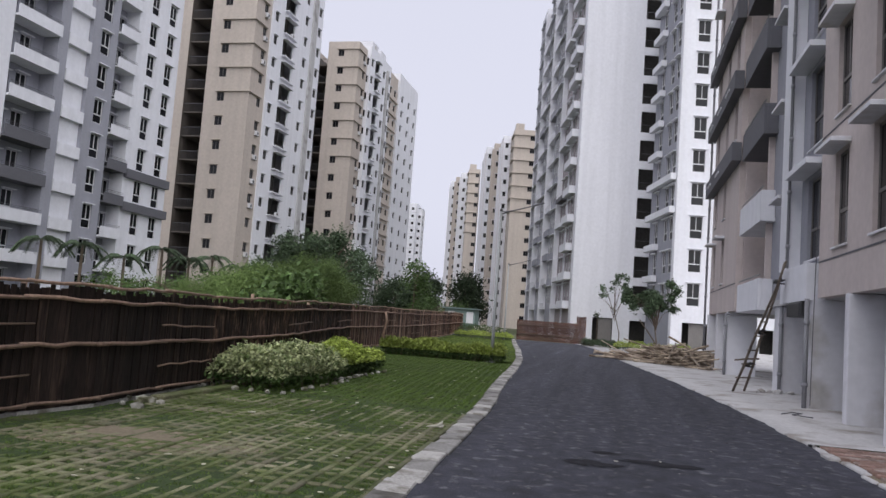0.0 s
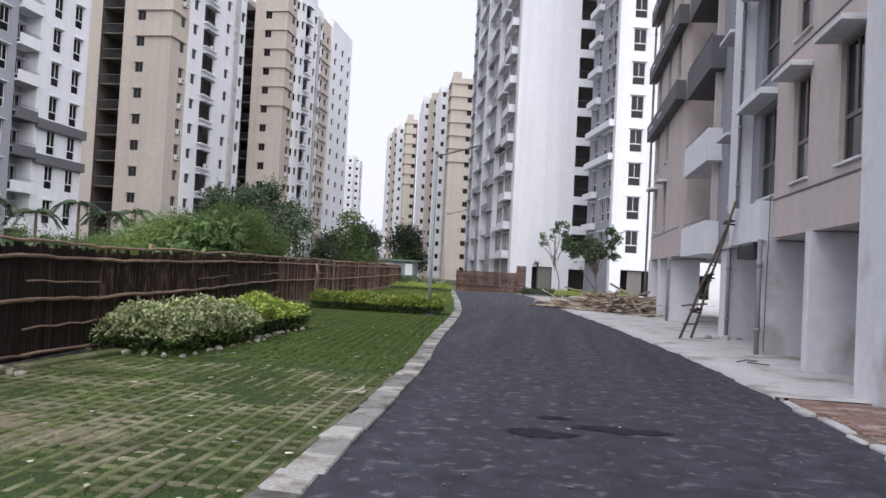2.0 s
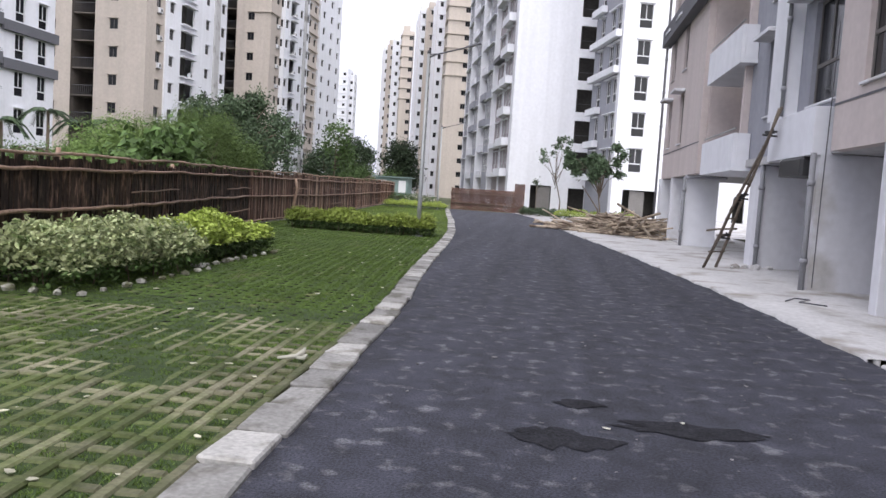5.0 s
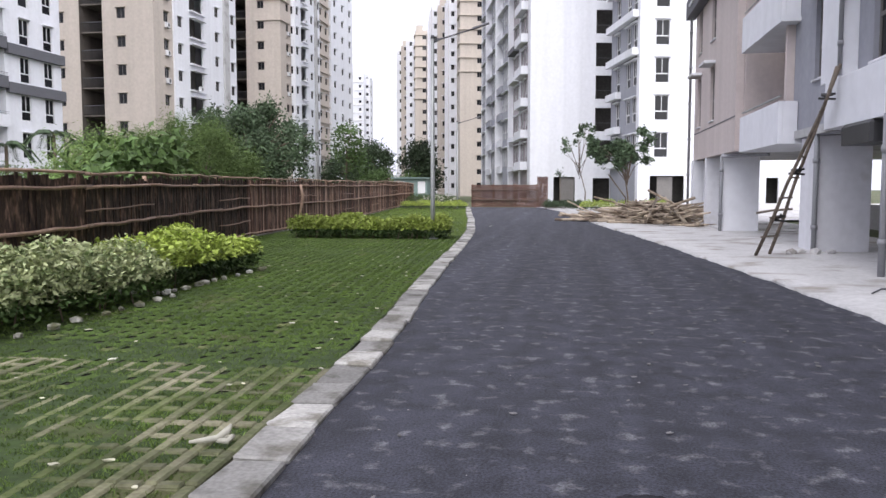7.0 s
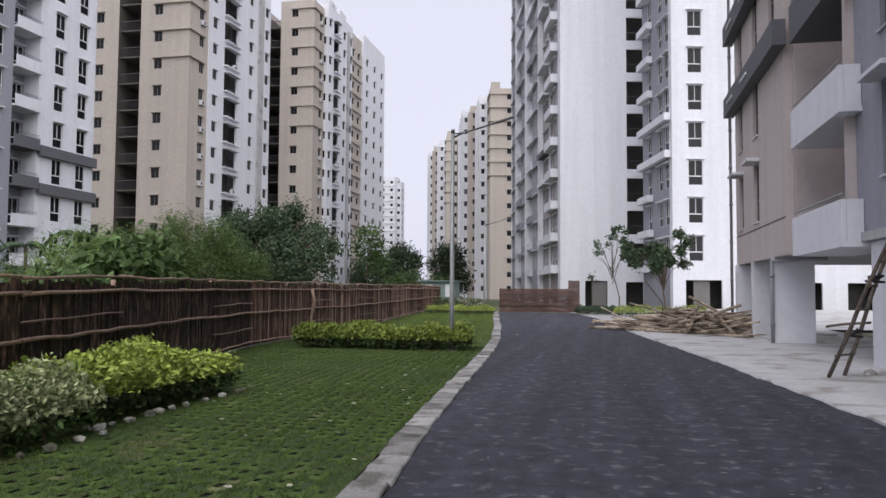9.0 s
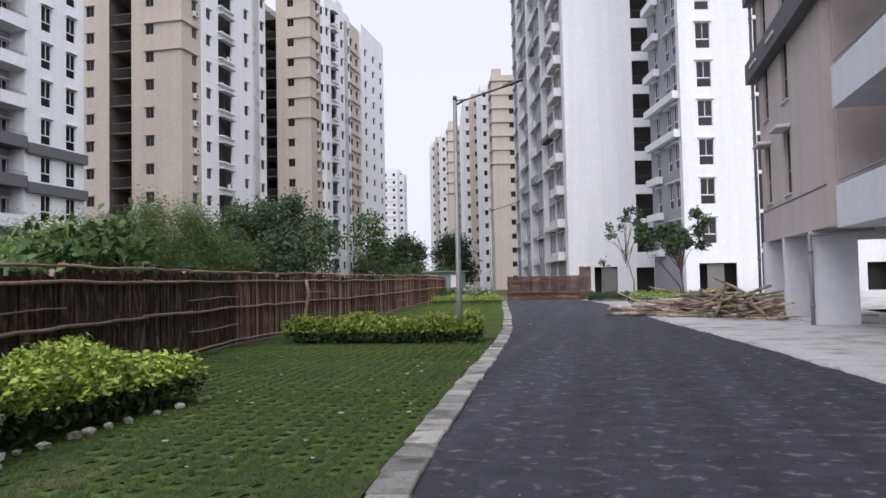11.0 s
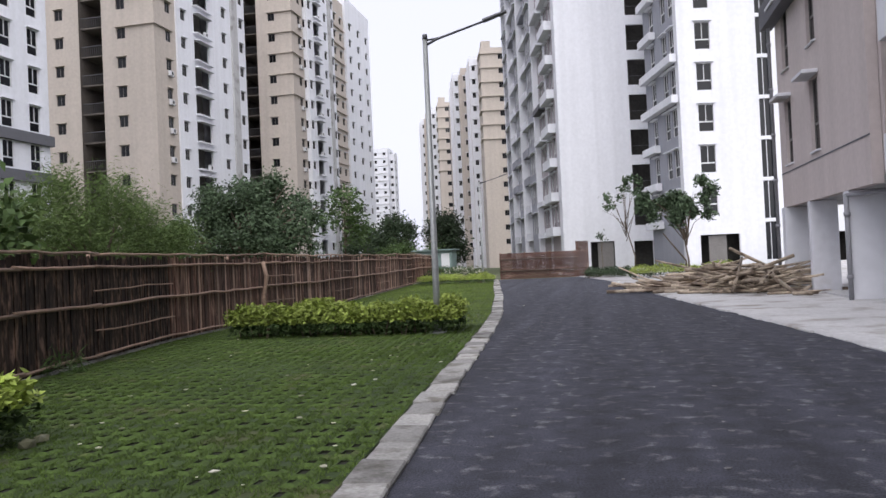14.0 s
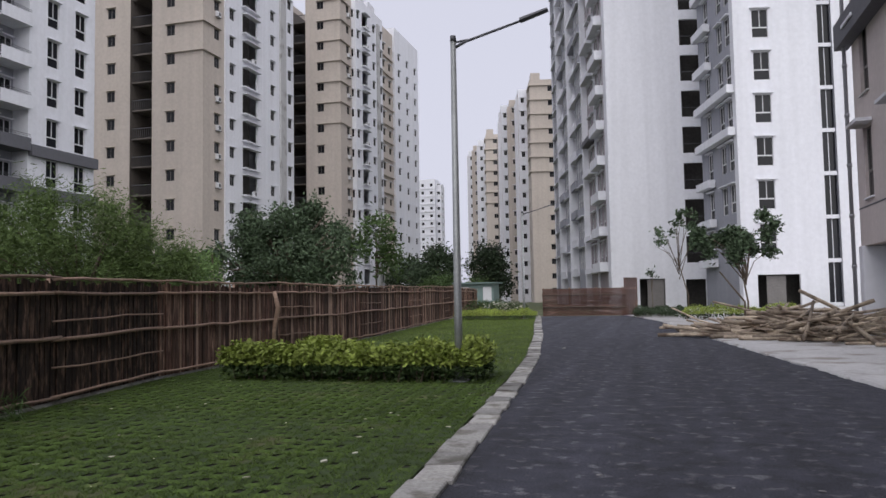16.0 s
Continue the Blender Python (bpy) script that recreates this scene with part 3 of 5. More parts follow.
def white_tower():
    t = thing("apartment_tower", ROW_WHITE, "white apartment tower with blank wall, stacked balconies, dark ground openings", "building", "right tower row")
    f0, n = 0.9, 15
    top = f0 + STOREY * n + 0.15
    g = 0.42
    # the block with the window column and the glazed stair slot
    block(t, WHITE, 0.0, 6.0, 0.0, 8.7, 0.1, top, [("S", 1.9, WIN_TALL, 1.15, 2.0, 0.57, 1, 14), ("W", 7.2, WIN_TALL, 1.2, 2.0, 0.5, 1, 14), ("W", 5.4, WIN_TALL, 1.2, 2.0, 0.5, 1, 14), ("W", 2.2, WIN_TALL, 1.2, 2.0, 0.5, 1, 14)],
          f0, doors=[("S", 1.0, 4.0, g + 0.05, g + 2.55)], side_mats={"W": GREY})
    inner(t, 0.4, 4.8, 1.6, 1.8, g - 0.1, 3.6)
    part("door_leaf", Solid().box(1.75, 3.1, 0.35, 0.45, g, 2.9).done("door_leaf", DOOR_GREY), t)
    block(t, WHITE, 7.0, 20.0, 0.0, 12.0, 0.1, top, [("S", 3.0, WIN_TALL, 1.15, 2.0, 0.75, 1, 14), ("S", 7.0, WIN_TALL, 1.15, 2.0, 0.75, 1, 14)], f0,
          doors=[("S", 1.2, 2.5, g + 0.05, g + 2.4), ("S", 4.2, 5.3, g + 0.05, g + 2.4), ("S", 7.4, 9.6, g + 0.05, g + 2.4)], side_mats={"W": GREY})
    inner(t, 7.6, 18.0, 1.6, 1.8, g - 0.1, 3.6)
    for k in range(n):
        z = f0 + STOREY * k
        s = Solid().box(6.01, 6.99, 0.12, 0.35, z - 0.13, z + 0.13, 1).box(6.01, 6.99, 0.3, 0.36, z + 0.133, z + STOREY - 0.133, 0)
        s.box(6.48, 6.53, 0.26, 0.296, z + 0.133, z + STOREY - 0.133, 1)
        part("stair_window", s.done("stair_window", [GLASS, WHITE]), t)
    # grey side of that block, with white slab ends and shaded windows
    part("pilaster", Solid().box(-0.05, -0.003, 0.0, 0.75, 0.1, top).done("pilaster", WHITE), t)
    for k in range(1, n):
        z = f0 + STOREY * k
        deep = 8.4 if k in (4, 5) else 3.4
        part("balcony", Solid().box(-0.6, -0.064, 8.68 - deep, 8.68, z - 0.15, z + 0.42).done("balcony", WHITE), t)
    # blank wall and the stacked open balconies beside it
    holes = [("S", 6.35, 8.6, f0 + STOREY * k + 0.4, f0 + STOREY * k + 2.55) for k in range(1, n)]
    block(t, WHITE, -7.4, 1.6, 10.5, 22.0, 0.1, top, [("W", u, WIN_TALL, 1.2, 2.0, 0.45, 1, 14) for u in (2.1, 3.9, 6.6, 8.6)], f0,
          doors=holes + [("S", 2.3, 4.45, g - 0.1, g + 2.6), ("S", 6.2, 7.9, g - 0.1, g + 2.5)], side_mats={"W": MAUVE})
    inner(t, -1.7, 1.4, 12.3, 12.5, f0 + STOREY, top - 0.3)
    inner(t, -5.8, 1.0, 11.9, 12.1, 0.1, 3.4)
    part("door_leaf", Solid().box(-4.4, -3.0, 10.75, 10.85, 0.15, 2.95).done("door_leaf", DOOR_GREY), t)
    for k in range(1, n):
        z = f0 + STOREY * k
        part("railing", Solid().box(-1.04, 1.19, 10.55, 10.59, z + 1.15, z + 1.2).done("railing", DARK_METAL), t)
        part("sliding_door", Solid().box(-1.25, -0.55, 12.2, 12.28, z + 0.1, z + 2.2, 0).box(-0.55, -0.5, 12.18, 12.28, z + 0.1, z + 2.2, 1).done("sliding_door", [GLASS, FRAME_GREY]), t)
    # the long flank: taupe bays between white piers, with balconies and tall dark windows
    bays = [(22.0, 26.5, -7.9), (26.5, 31.5, -7.2), (31.5, 36.0, -8.0), (36.0, 41.5, -7.3), (41.5, 47.0, -8.0)]
    for i, (y0, y1, x) in enumerate(bays):
        L = y1 - y0
        block(t, WHITE, x, 2.0, y0 + 0.003, y1, 0.1, top, [("W", L * f, WIN_TALL, 1.2, 2.0, 0.45, 1, 14) for f in (0.22, 0.52, 0.8)], f0, side_mats={"W": MAUVE if i % 2 else GREY})
    piers = [(10.5, 11.9, -7.46), (16.4, 16.8, -7.55), (21.5, 22.0, -7.95)] + [(y0 - 0.2, y0 + 0.2, x - 0.15) for y0, y1, x in bays[1:]] + [(46.6, 47.0, -8.1)]
    for y0, y1, x in piers:
        part("pilaster", Solid().box(x, -7.1 if y0 > 22 else -7.404, y0, y1, 0.1, top).done("pilaster", WHITE), t)
    for k in range(1, n):
        z = f0 + STOREY * k
        for i, (y0, y1, x) in enumerate(bays[1::2]):
            part("balcony", Solid().box(x - 0.85, x - 0.004, y0 + 0.5, y1 - 0.5, z - 0.15, z + 0.62).done("balcony", GREY if k in (3, 4, 9) else WHITE), t)
        for i, (y0, y1) in enumerate(((12.05, 16.25), (17.05, 21.15))):
            if i == 0 or k % 3:
                part("balcony", Solid().box(-8.15, -7.404, y0, y1, z - 0.15, z + (0.62 if i == 0 else 0.3)).done("balcony", DARK_GREY if k in (5, 6) and i else WHITE), t)
    return t


white_tower()


def ledged_tower(row, lx0, lx1, ly, label, whites):
    t = thing("apartment_tower", row, label, "building", "right tower row")
    f0, n = 1.2, 15
    top = f0 + STOREY * n - 0.4
    block(t, BEIGE, lx0, lx1, ly, ly + 9, -0.2, top, [("S", (lx1 - lx0) * 0.74, WIN_BEIGE, 1.05, 1.1, 1.0, 0, 14), ("W", 4.0, WIN_BEIGE, 1.05, 1.1, 1.0, 0, 14)], f0)
    for k in range(8, n):
        z = f0 + STOREY * k + 2.14
        s = Solid().prism([(lx0 - 0.35, ly - 0.35), (lx0 + (lx1 - lx0) * 0.85, ly - 0.35), (lx0 + (lx1 - lx0) * 0.85, ly - 0.004), (lx0 - 0.004, ly - 0.004), (lx0 - 0.004, ly + 5), (lx0 - 0.35, ly + 5)], z, z + 0.22)
        part("ledge", s.done("ledge", BEIGE), t)
    part("downpipe", Solid().tube([(lx1 - 0.3, ly - 0.1, 0), (lx1 - 0.3, ly - 0.1, top)], 0.09).done("downpipe", DARK_GREY), t)
    part("roof_cabin", Solid().box(lx0 + 0.3, lx0 + 2.2, ly + 0.4, ly + 3, top + 0.004, top + 2.4).done("roof_cabin", BEIGE), t)
    for x0, x1, y0, y1, m in whites:
        L = y1 - y0
        block(t, m, x0, x1, y0, y1, -0.2, top + 0.5, [("S", 0.95, WIN_WHITE, 0.7, 1.1, 1.0, 0, 14), ("W", L * 0.5, WIN_WHITE, 1.0, 1.1, 1.0, 0, 14)], f0, side_mats={"W": TAUPE})
        for u in (0.12, 0.8):
            part("pilaster", Solid().box(x0 - 0.45, x0 - 0.004, y0 + L * u, y0 + L * (u + 0.14), -0.2, top).done("pilaster", m), t)


ledged_tower(ROW_BEIGE, -8.0, -2.3, 104.0, "tall beige apartment tower with wrap-round ledges on upper storeys",
             [(-9.9, -6.0, 113.2, 122.0, WHITE), (-11.4, -6.5, 122.2, 126.0, BEIGE), (-13.2, -7.0, 127.0, 140.0, WHITE)])
ledged_tower(ROW_FAR, -15.9, -12.4, 158.0, "distant beige apartment tower with dark wrap-round ledges",
             [(-17.9, -14.0, 168.0, 174.0, WHITE), (-19.4, -15.0, 176.0, 182.0, BEIGE), (-20.9, -15.0, 184.0, 192.0, WHITE)])
ledged_tower(ROW_BEIGE, -2.0, 3.0, 140.0, "pale apartment tower rising behind the others", [(-4.2, 2.0, 150.0, 160.0, WHITE)])


# ---- ground, road, kerb ----
def curve(points, y):
    for (xa, ya), (xb, yb) in zip(points, points[1:]):
        if ya <= y <= yb:
            return xa + (xb - xa) * (y - ya) / (yb - ya)
    return points[0][0] if y < points[0][1] else points[-1][0]


def smooth_curve(points, y):
    return sum(curve(points, y + d) for d in (-2.0, -1.0, 0.0, 1.0, 2.0)) / 5


KERB_LINE = [(-0.45, -40), (-0.68, 0), (-1.07, 6.54), (-1.33, 11.73), (-1.5, 14.73), (-1.85, 17.9), (-2.12, 20.8), (-2.42, 24.62), (-2.77, 28.96), (-3.44, 36.03), (-3.97, 39.7), (-4.6, 44.65), (-5.73, 52.0), (-7.0, 61.0), (-8.9, 73), (-15.0, 103), (-60.0, 300)]
EDGE_LINE = [(4.3, -40), (4.15, 0), (4.03, 9.19), (3.95, 13.24), (3.82, 16.4), (3.58, 20.0), (3.15, 24.6), (2.58, 30.16), (2.15, 34.0), (1.35, 39.9), (0.68, 45.6), (0.2, 50.0), (-0.54, 56.1), (-1.71, 61.5), (-3.7, 73), (-10.0, 103), (-54, 300)]
FENCE_LINE = [(-7.2, -12), (-7.05, 0), (-6.76, 8.12), (-6.61, 9.43), (-6.99, 13.27), (-7.39, 17.93), (-8.7, 24.0), (-9.25, 26.5), (-9.95, 30.0), (-10.2, 33.4), (-10.5, 40.0), (-12.4, 61), (-15.5, 82)]


def strip(name, left, right, y0, y1, step, lift, mat, cross=5, label="", category="", jag=0.0):
    """A sheet between two lines that follows the ground's height."""
    ys = np.arange(y0, y1 + 1e-6, step)
    vs, fs = [], []
    for i, y in enumerate(ys):
        a, b = left(y), right(y)
        for k in range(cross + 1):
            x = a + (b - a) * k / cross
            if jag and k in (0,):
                x += jag * noise.noise((x * 2, y * 3.1, 0.3))
            vs.append((x, y, height(y) + lift + 0.008 * noise.noise((x * 0.5, y * 0.5, lift))))
    c = cross + 1
    if jag:  # the thickness of the slab along its broken edge
        rim = len(vs)
        vs += [(vs[i * c][0] + 0.01, vs[i * c][1], vs[i * c][2] - 0.12) for i in range(len(ys))]
        fs += [(i * c, (i + 1) * c, rim + i + 1, rim + i) for i in range(len(ys) - 1)]
    for i in range(len(ys) - 1):
        for k in range(cross):
            fs.append((i * c + k, i * c + k + 1, (i + 1) * c + k + 1, (i + 1) * c + k))
    return tagged(new(name, mesh(name, vs, fs, mat, smooth=True)), label, category, kind="structure")


gy = [-80, -40, 0, 20, 30, 34, 38, 42, 46, 50, 54, 58, 62, 66, 70, 80, 120, 300, 1500]
gx = [-1500, -300, -100, -40, -20, -10, 0, 10, 20, 60, 300, 1500]
gv = [(x, y, height(y) - 0.06) for y in gy for x in gx]
gf = [(j * len(gx) + i, j * len(gx) + i + 1, (j + 1) * len(gx) + i + 1, (j + 1) * len(gx) + i) for j in range(len(gy) - 1) for i in range(len(gx) - 1)]
tagged(new("ground", mesh("ground", gv, gf, FIELD)), "rough grass and earth reaching to the horizon", "ground", kind="structure")
KL, EL, FL = (lambda y: smooth_curve(KERB_LINE, y)), (lambda y: smooth_curve(EDGE_LINE, y)), (lambda y: curve(FENCE_LINE, y))
KW = 0.34
strip("road", lambda y: KL(y) - 0.06, lambda y: EL(y) + 0.05, -40, 65.8, 0.4, 0.0, ASPHALT, 10, "dark fresh asphalt road curving gently", "road")
strip("lawn", lambda y: FL(y) - 0.3, lambda y: KL(y) - KW - 0.01, -12, 88, 0.5, 0.018, LAWN, 8, "mown lawn growing through concrete grid pavers", "lawn")
strip("apron", lambda y: EL(y), lambda y: 9.5 if y < 46 else 30.0, 13.45, 84.0, 0.3, 0.045, CONCRETE, 6, "pale cast concrete apron with broken edge", "pavement", jag=0.1)


# ---- the apartment house beside the road, on open parking bays ----
def near_window(house, m, w, h, frame_mat=FRAME_GREY, shade_mat=WHITE_DULL, shade=True, rail=0.36):
    """A window with its frame, panes, sill and shade; it faces -y before the turn m, the origin at the sill's middle."""
    b = 0.06
    lights = [(-w / 2 + b, w / 2 - b, b, h * rail), (-w / 2 + b, -b / 2, h * rail + 0.08, h - b), (b / 2, w / 2 - b, h * rail + 0.08, h - b)]
    s = frame_plate(w, h, lights, b, 0.10, 0.16)
    win = part("window", s.done("window_frame", frame_mat), house, m)
    for x0, x1, z0, z1 in ((-w / 2 + b, w / 2 - b, b, h * rail), (-w / 2 + b, -b / 2, h * rail + 0.08, h - b), (b / 2, w / 2 - b, h * rail + 0.08, h - b)):
        part("pane", Solid().box(x0 + 0.002, x1 - 0.002, 0.125, 0.137, z0 + 0.002, z1 - 0.002).done("pane", GLASS), win)
    part("sill", Solid().box(-w / 2 - 0.06, w / 2 + 0.06, -0.07, 0.098, -0.05, -0.003, 0, 0.012).done("sill", shade_mat), win)
    if shade:
        part("shade", Solid().box(-w / 2 - 0.18, w / 2 + 0.18, -0.45, -0.003, h + 0.03, h + 0.13, 0, 0.015).done("shade", shade_mat), win)


def pipe(house, x, y, z0, z1, r=0.06):
    s = Solid().tube([(x, y, z0), (x, y, z1)], r, 10)
    z = z0 + 0.6
    while z < z1:
        s.tube([(x, y, z - 0.05), (x, y, z + 0.05)], r * 1.35, 10)
        z += 1.5
    part("downpipe", s.done("downpipe", PIPE, True), house)


def parking_house():
    h = thing("apartment_house", pose(0, 0.25, 0) @ Matrix.Diagonal((1, 1, 1.06, 1)), "taupe, grey and white apartment house above open parking bays", "building")
    X, top, lo = 5.6, 27.0, 2.68
    floors = [lo + 0.02 + STOREY * k for k in range(8)]

    def face(y0, y1, z0, z1, holes, m, x=X, deep=0.18, thick=0.25):
        """A wall along the road between y0 and y1 with openings (y low, y high, z low, z high)."""
        s = Solid().wall(0, y1 - y0, z0, z1, [(y1 - b, y1 - a, c, d) for a, b, c, d in holes], side((x, y1), "W"), deep)
        s.add([(x, y0, z0), (x + thick, y0, z0), (x + thick, y0, z1), (x, y0, z1)], [(0, 1, 2, 3)])
        s.add([(x, y1, z0), (x + thick, y1, z0), (x + thick, y1, z1), (x, y1, z1)], [(3, 2, 1, 0)])
        s.add([(x, y0, z0), (x + thick, y0, z0), (x + thick, y1, z0), (x, y1, z0)], [(3, 2, 1, 0)])
        return part("wall", s.done("wall", m), h)

    def windows(y, w, zs, hh, x=X, **more):
        for z in zs:
            near_window(h, side((x, y), "W") @ pose(0, 0, z), w, hh, **more)

    # the full-height white end
    part("wall", Solid().box(5.28, 14.0, -14.0, 13.95, 0.0, top).done("wall", WHITE_DULL), h)
    # taupe part with its window columns
    zs = [z + 1.05 for z in floors]
    face(13.97, 20.2, lo, top, [(14.9, 16.0, z, z + 2.1) for z in zs] + [(17.75, 18.85, z, z + 2.1) for z in zs], TAUPE)
    windows(15.45, 1.1, zs, 2.1)
    windows(18.3, 1.1, zs, 2.1)
    for z in floors:
        part("groove", Solid().box(X - 0.012, X - 0.003, 13.98, 20.19, z + 0.80, z + 0.84).done("groove", DARK_GREY), h)
    # grey bay with a white upstand below
    face(20.22, 23.4, lo + 0.9, top, [(20.9, 22.6, z, z + 2.15) for z in zs], GREY, X + 0.22)
    windows(21.75, 1.7, zs, 2.15, X + 0.22, shade=False)
    part("upstand", Solid().box(X - 0.12, X + 0.5, 20.95, 24.3, lo - 0.03, lo + 0.9, 0, 0.01).done("upstand", WHITE), h)
    for z in floors[1:]:
        part("ledge", Solid().box(X - 0.3, X + 0.21, 20.6, 23.2, z + 0.35, z + 0.5).done("ledge", WHITE), h)
    part("pilaster", Solid().box(X - 0.1, X + 0.5, 23.42, 24.7, lo + 0.9, top).done("pilaster", WHITE), h)
    # grey return and the recess behind the balconies
    face(24.72, 28.6, lo, top, [(25.6, 26.8, z + 0.2, z + 2.1) for z in zs], GREY, X + 0.35)
    windows(26.2, 1.2, [z + 0.2 for z in zs], 1.9, X + 0.35, shade=True)
    face(28.62, 34.0, lo, top, [(29.4, 31.0, z + 0.05, z + 2.2) for z in floors] + [(32.0, 33.2, z + 1.0, z + 2.2) for z in floors], TAUPE, X + 1.5)
    for z in floors:
        part("sliding_door", Solid().box(X + 1.62, X + 1.68, 29.45, 30.95, z + 0.06, z + 2.15, 0).box(X + 1.58, X + 1.615, 30.15, 30.25, z + 0.06, z + 2.15, 1).done("sliding_door", [GLASS, FRAME_GREY]), h)
        part("pane", Solid().box(X + 1.62, X + 1.66, 32.02, 33.18, z + 1.02, z + 2.18).done("pane", GLASS), h)
    for k, z in enumerate(floors):
        m = WHITE if k < 2 else DARK_GREY
        s = Solid().box(X - 0.15, X + 1.49, 28.1, 33.0, z - 0.12, z, 0)
        b = part("balcony", s.done("balcony", m), h)
        part("front_panel", Solid().box(X - 0.15, X - 0.03, 28.1, 33.0, z + 0.002, z + 0.92, 0, 0.01).done("front_panel", m), b)
        part("end_panel", Solid().box(X - 0.028, X + 0.33, 28.1, 28.22, z + 0.002, z + 0.92).done("end_panel", m), b)
        part("handrail", Solid().tube([(X - 0.09, 28.15, z + 1.05), (X - 0.09, 32.95, z + 1.05)], 0.025).done("handrail", STEEL), b)
    for y in (28.62, 33.8):
        part("return_wall", Solid().box(X + 0.152, X + 1.497, y, y + 0.2, lo + 0.21, top).done("return_wall", TAUPE), h)
    # far taupe part with slender windows and dark bands
    fz = [z + 1.3 for z in floors]
    face(34.02, 43.4, lo, top, [(38.3, 39.2, z, z + 2.0) for z in fz] + [(41.6, 42.5, z, z + 2.0) for z in fz] + [(35.3, 36.2, z, z + 2.0) for z in fz[2:]], TAUPE, X - 0.1)
    windows(38.75, 0.9, fz, 2.0, X - 0.1)
    windows(42.05, 0.9, fz, 2.0, X - 0.1)
    windows(35.75, 0.9, fz[2:], 2.0, X - 0.1)
    for k in (2, 3, 4):
        z = floors[k] + 0.05
        part("band", Solid().box(X - 0.5, X - 0.103, 33.61, 43.9, z, z + 0.75).done("band", DARK_GREY), h)
    part("groove", Solid().box(X - 0.112, X - 0.103, 34.03, 43.39, 3.75, 3.79).done("groove", DARK_GREY), h)
    part("wall", Solid().box(X + 0.151, 14.0, 43.15, 43.4, lo, top).done("wall", TAUPE), h)
    # soffit, back wall and roof
    part("soffit", Solid().box(X + 0.26, 14.0, 13.97, 43.14, lo + 0.01, lo + 0.2).done("soffit", CEMENT), h)
    part("wall", Solid().box(13.5, 13.9, 13.97, 43.1, lo + 0.21, top).done("wall", CEMENT), h)
    part("wall", Solid().box(10.5, 10.8, 13.97, 27.0, 0.0, lo).done("wall", CEMENT), h)
    part("roof", Solid().box(X + 0.5, 13.9, 13.97, 43.3, top, top + 0.2).done("roof", CEMENT), h)
    # fins and piers of the parking bays
    for x0, x1, y0, y1, m in ((5.55, 9.5, 17.25, 17.55, WHITE_DULL), (5.65, 9.5, 20.95, 21.25, WHITE_DULL), (6.0, 7.2, 26.4, 27.9, WHITE_DULL), (5.5, 6.75, 35.95, 36.4, WHITE),
                              (5.5, 6.3, 39.9, 40.15, WHITE_DULL), (5.42, 6.5, 42.95, 43.38, WHITE), (7.3, 9.5, 23.6, 23.9, CEMENT)):
        part("pier", Solid().box(x0, x1, y0, y1, 0.0, lo - 0.004, 0, 0.015).done("pier", m), h)
    # near-black sheet laid on the pier for the dark gap there
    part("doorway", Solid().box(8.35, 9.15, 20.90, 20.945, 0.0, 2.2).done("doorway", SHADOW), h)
    part("kerb_step", Solid().box(5.5, 8.5, 40.2, 42.9, 0.0, 0.14).done("kerb_step", CONCRETE), h)
    part("kerb_step", Solid().box(5.6, 8.5, 36.45, 39.85, 0.0, 0.10).done("kerb_step", CONCRETE), h)
    part("drain_box", Solid().box(5.42, 6.0, 21.4, 23.0, lo - 0.42, lo - 0.035, 0, 0.06).done("drain_box", TANK), h)
    pipe(h, 5.5, 20.85, 0.0, lo)
    pipe(h, 5.92, 26.3, 0.0, lo)
    pipe(h, 5.42, 35.85, 0.0, lo - 0.1)
    pipe(h, 5.30, 43.5, 0.0, top)
    pipe(h, 5.45, 23.3, 3.6, top, 0.045)
    part("downpipe", Solid().tube([(5.42, 35.85, lo - 0.12), (6.6, 34.0, lo - 0.12)], 0.05, 8).done("downpipe", PIPE), h)
    part("cable", Solid().tube([(5.5, 20.2, 0.15), (5.52, 20.22, 2.0), (5.57, 20.25, 5.0)], 0.012, 5).done("cable", DARK_METAL), h)
    # low wall seen through the open bay
    part("screen", Solid().box(11.6, 11.8, 30.0, 42.0, 0.0, 0.9).done("screen", CEMENT), h)


parking_house()

# ---- bamboo ladder against the upstand ----
lad = thing("ladder", pose(0, 0.3, 0.05) @ Matrix.Diagonal((1, 1, 1.05, 1)), "rough bamboo ladder leaning on a white upstand", "ladder")
feet, tops = [Vector((4.35, 25.0, 0)), Vector((4.75, 25.45, 0))], [Vector((5.38, 22.9, 3.75)), Vector((5.4, 23.2, 3.75))]
for a, b in zip(feet, tops):
    part("rail", Solid().tube([a + (b - a) * k / 5 + Vector((0.02 * math.sin(k * 2.1), 0.02 * math.cos(k), 0)) for k in range(6)], [0.04, 0.04, 0.038, 0.036, 0.034, 0.03], 7).done("rail", LADDER, True), lad)
for k in range(1, 9):
    f = k / 9
    p, q = feet[0].lerp(tops[0], f), feet[1].lerp(tops[1], f)
    part("rung", Solid().tube([p + (p - q) * 0.25, q + (q - p) * 0.25], 0.022, 6).done("rung", LADDER, True), lad)
for k, f in enumerate((0.22, 0.48, 0.86)):
    mid = feet[0].lerp(tops[0], f).lerp(feet[1].lerp(tops[1], f), 0.5)
    wrap = Solid()
    for j in range(5):
        wrap.tube([mid + Vector((0.16 * math.cos(j * 1.3), 0.10 * math.sin(j * 2.1), -0.07 + 0.03 * j)), mid - Vector((0.17 * math.cos(j * 1.1), 0.08 * math.sin(j * 1.7), 0.05 - 0.03 * j))], 0.024, 5)
    part("lashing", wrap.done("lashing", TANK, True), lad, label="dark rope lashing")
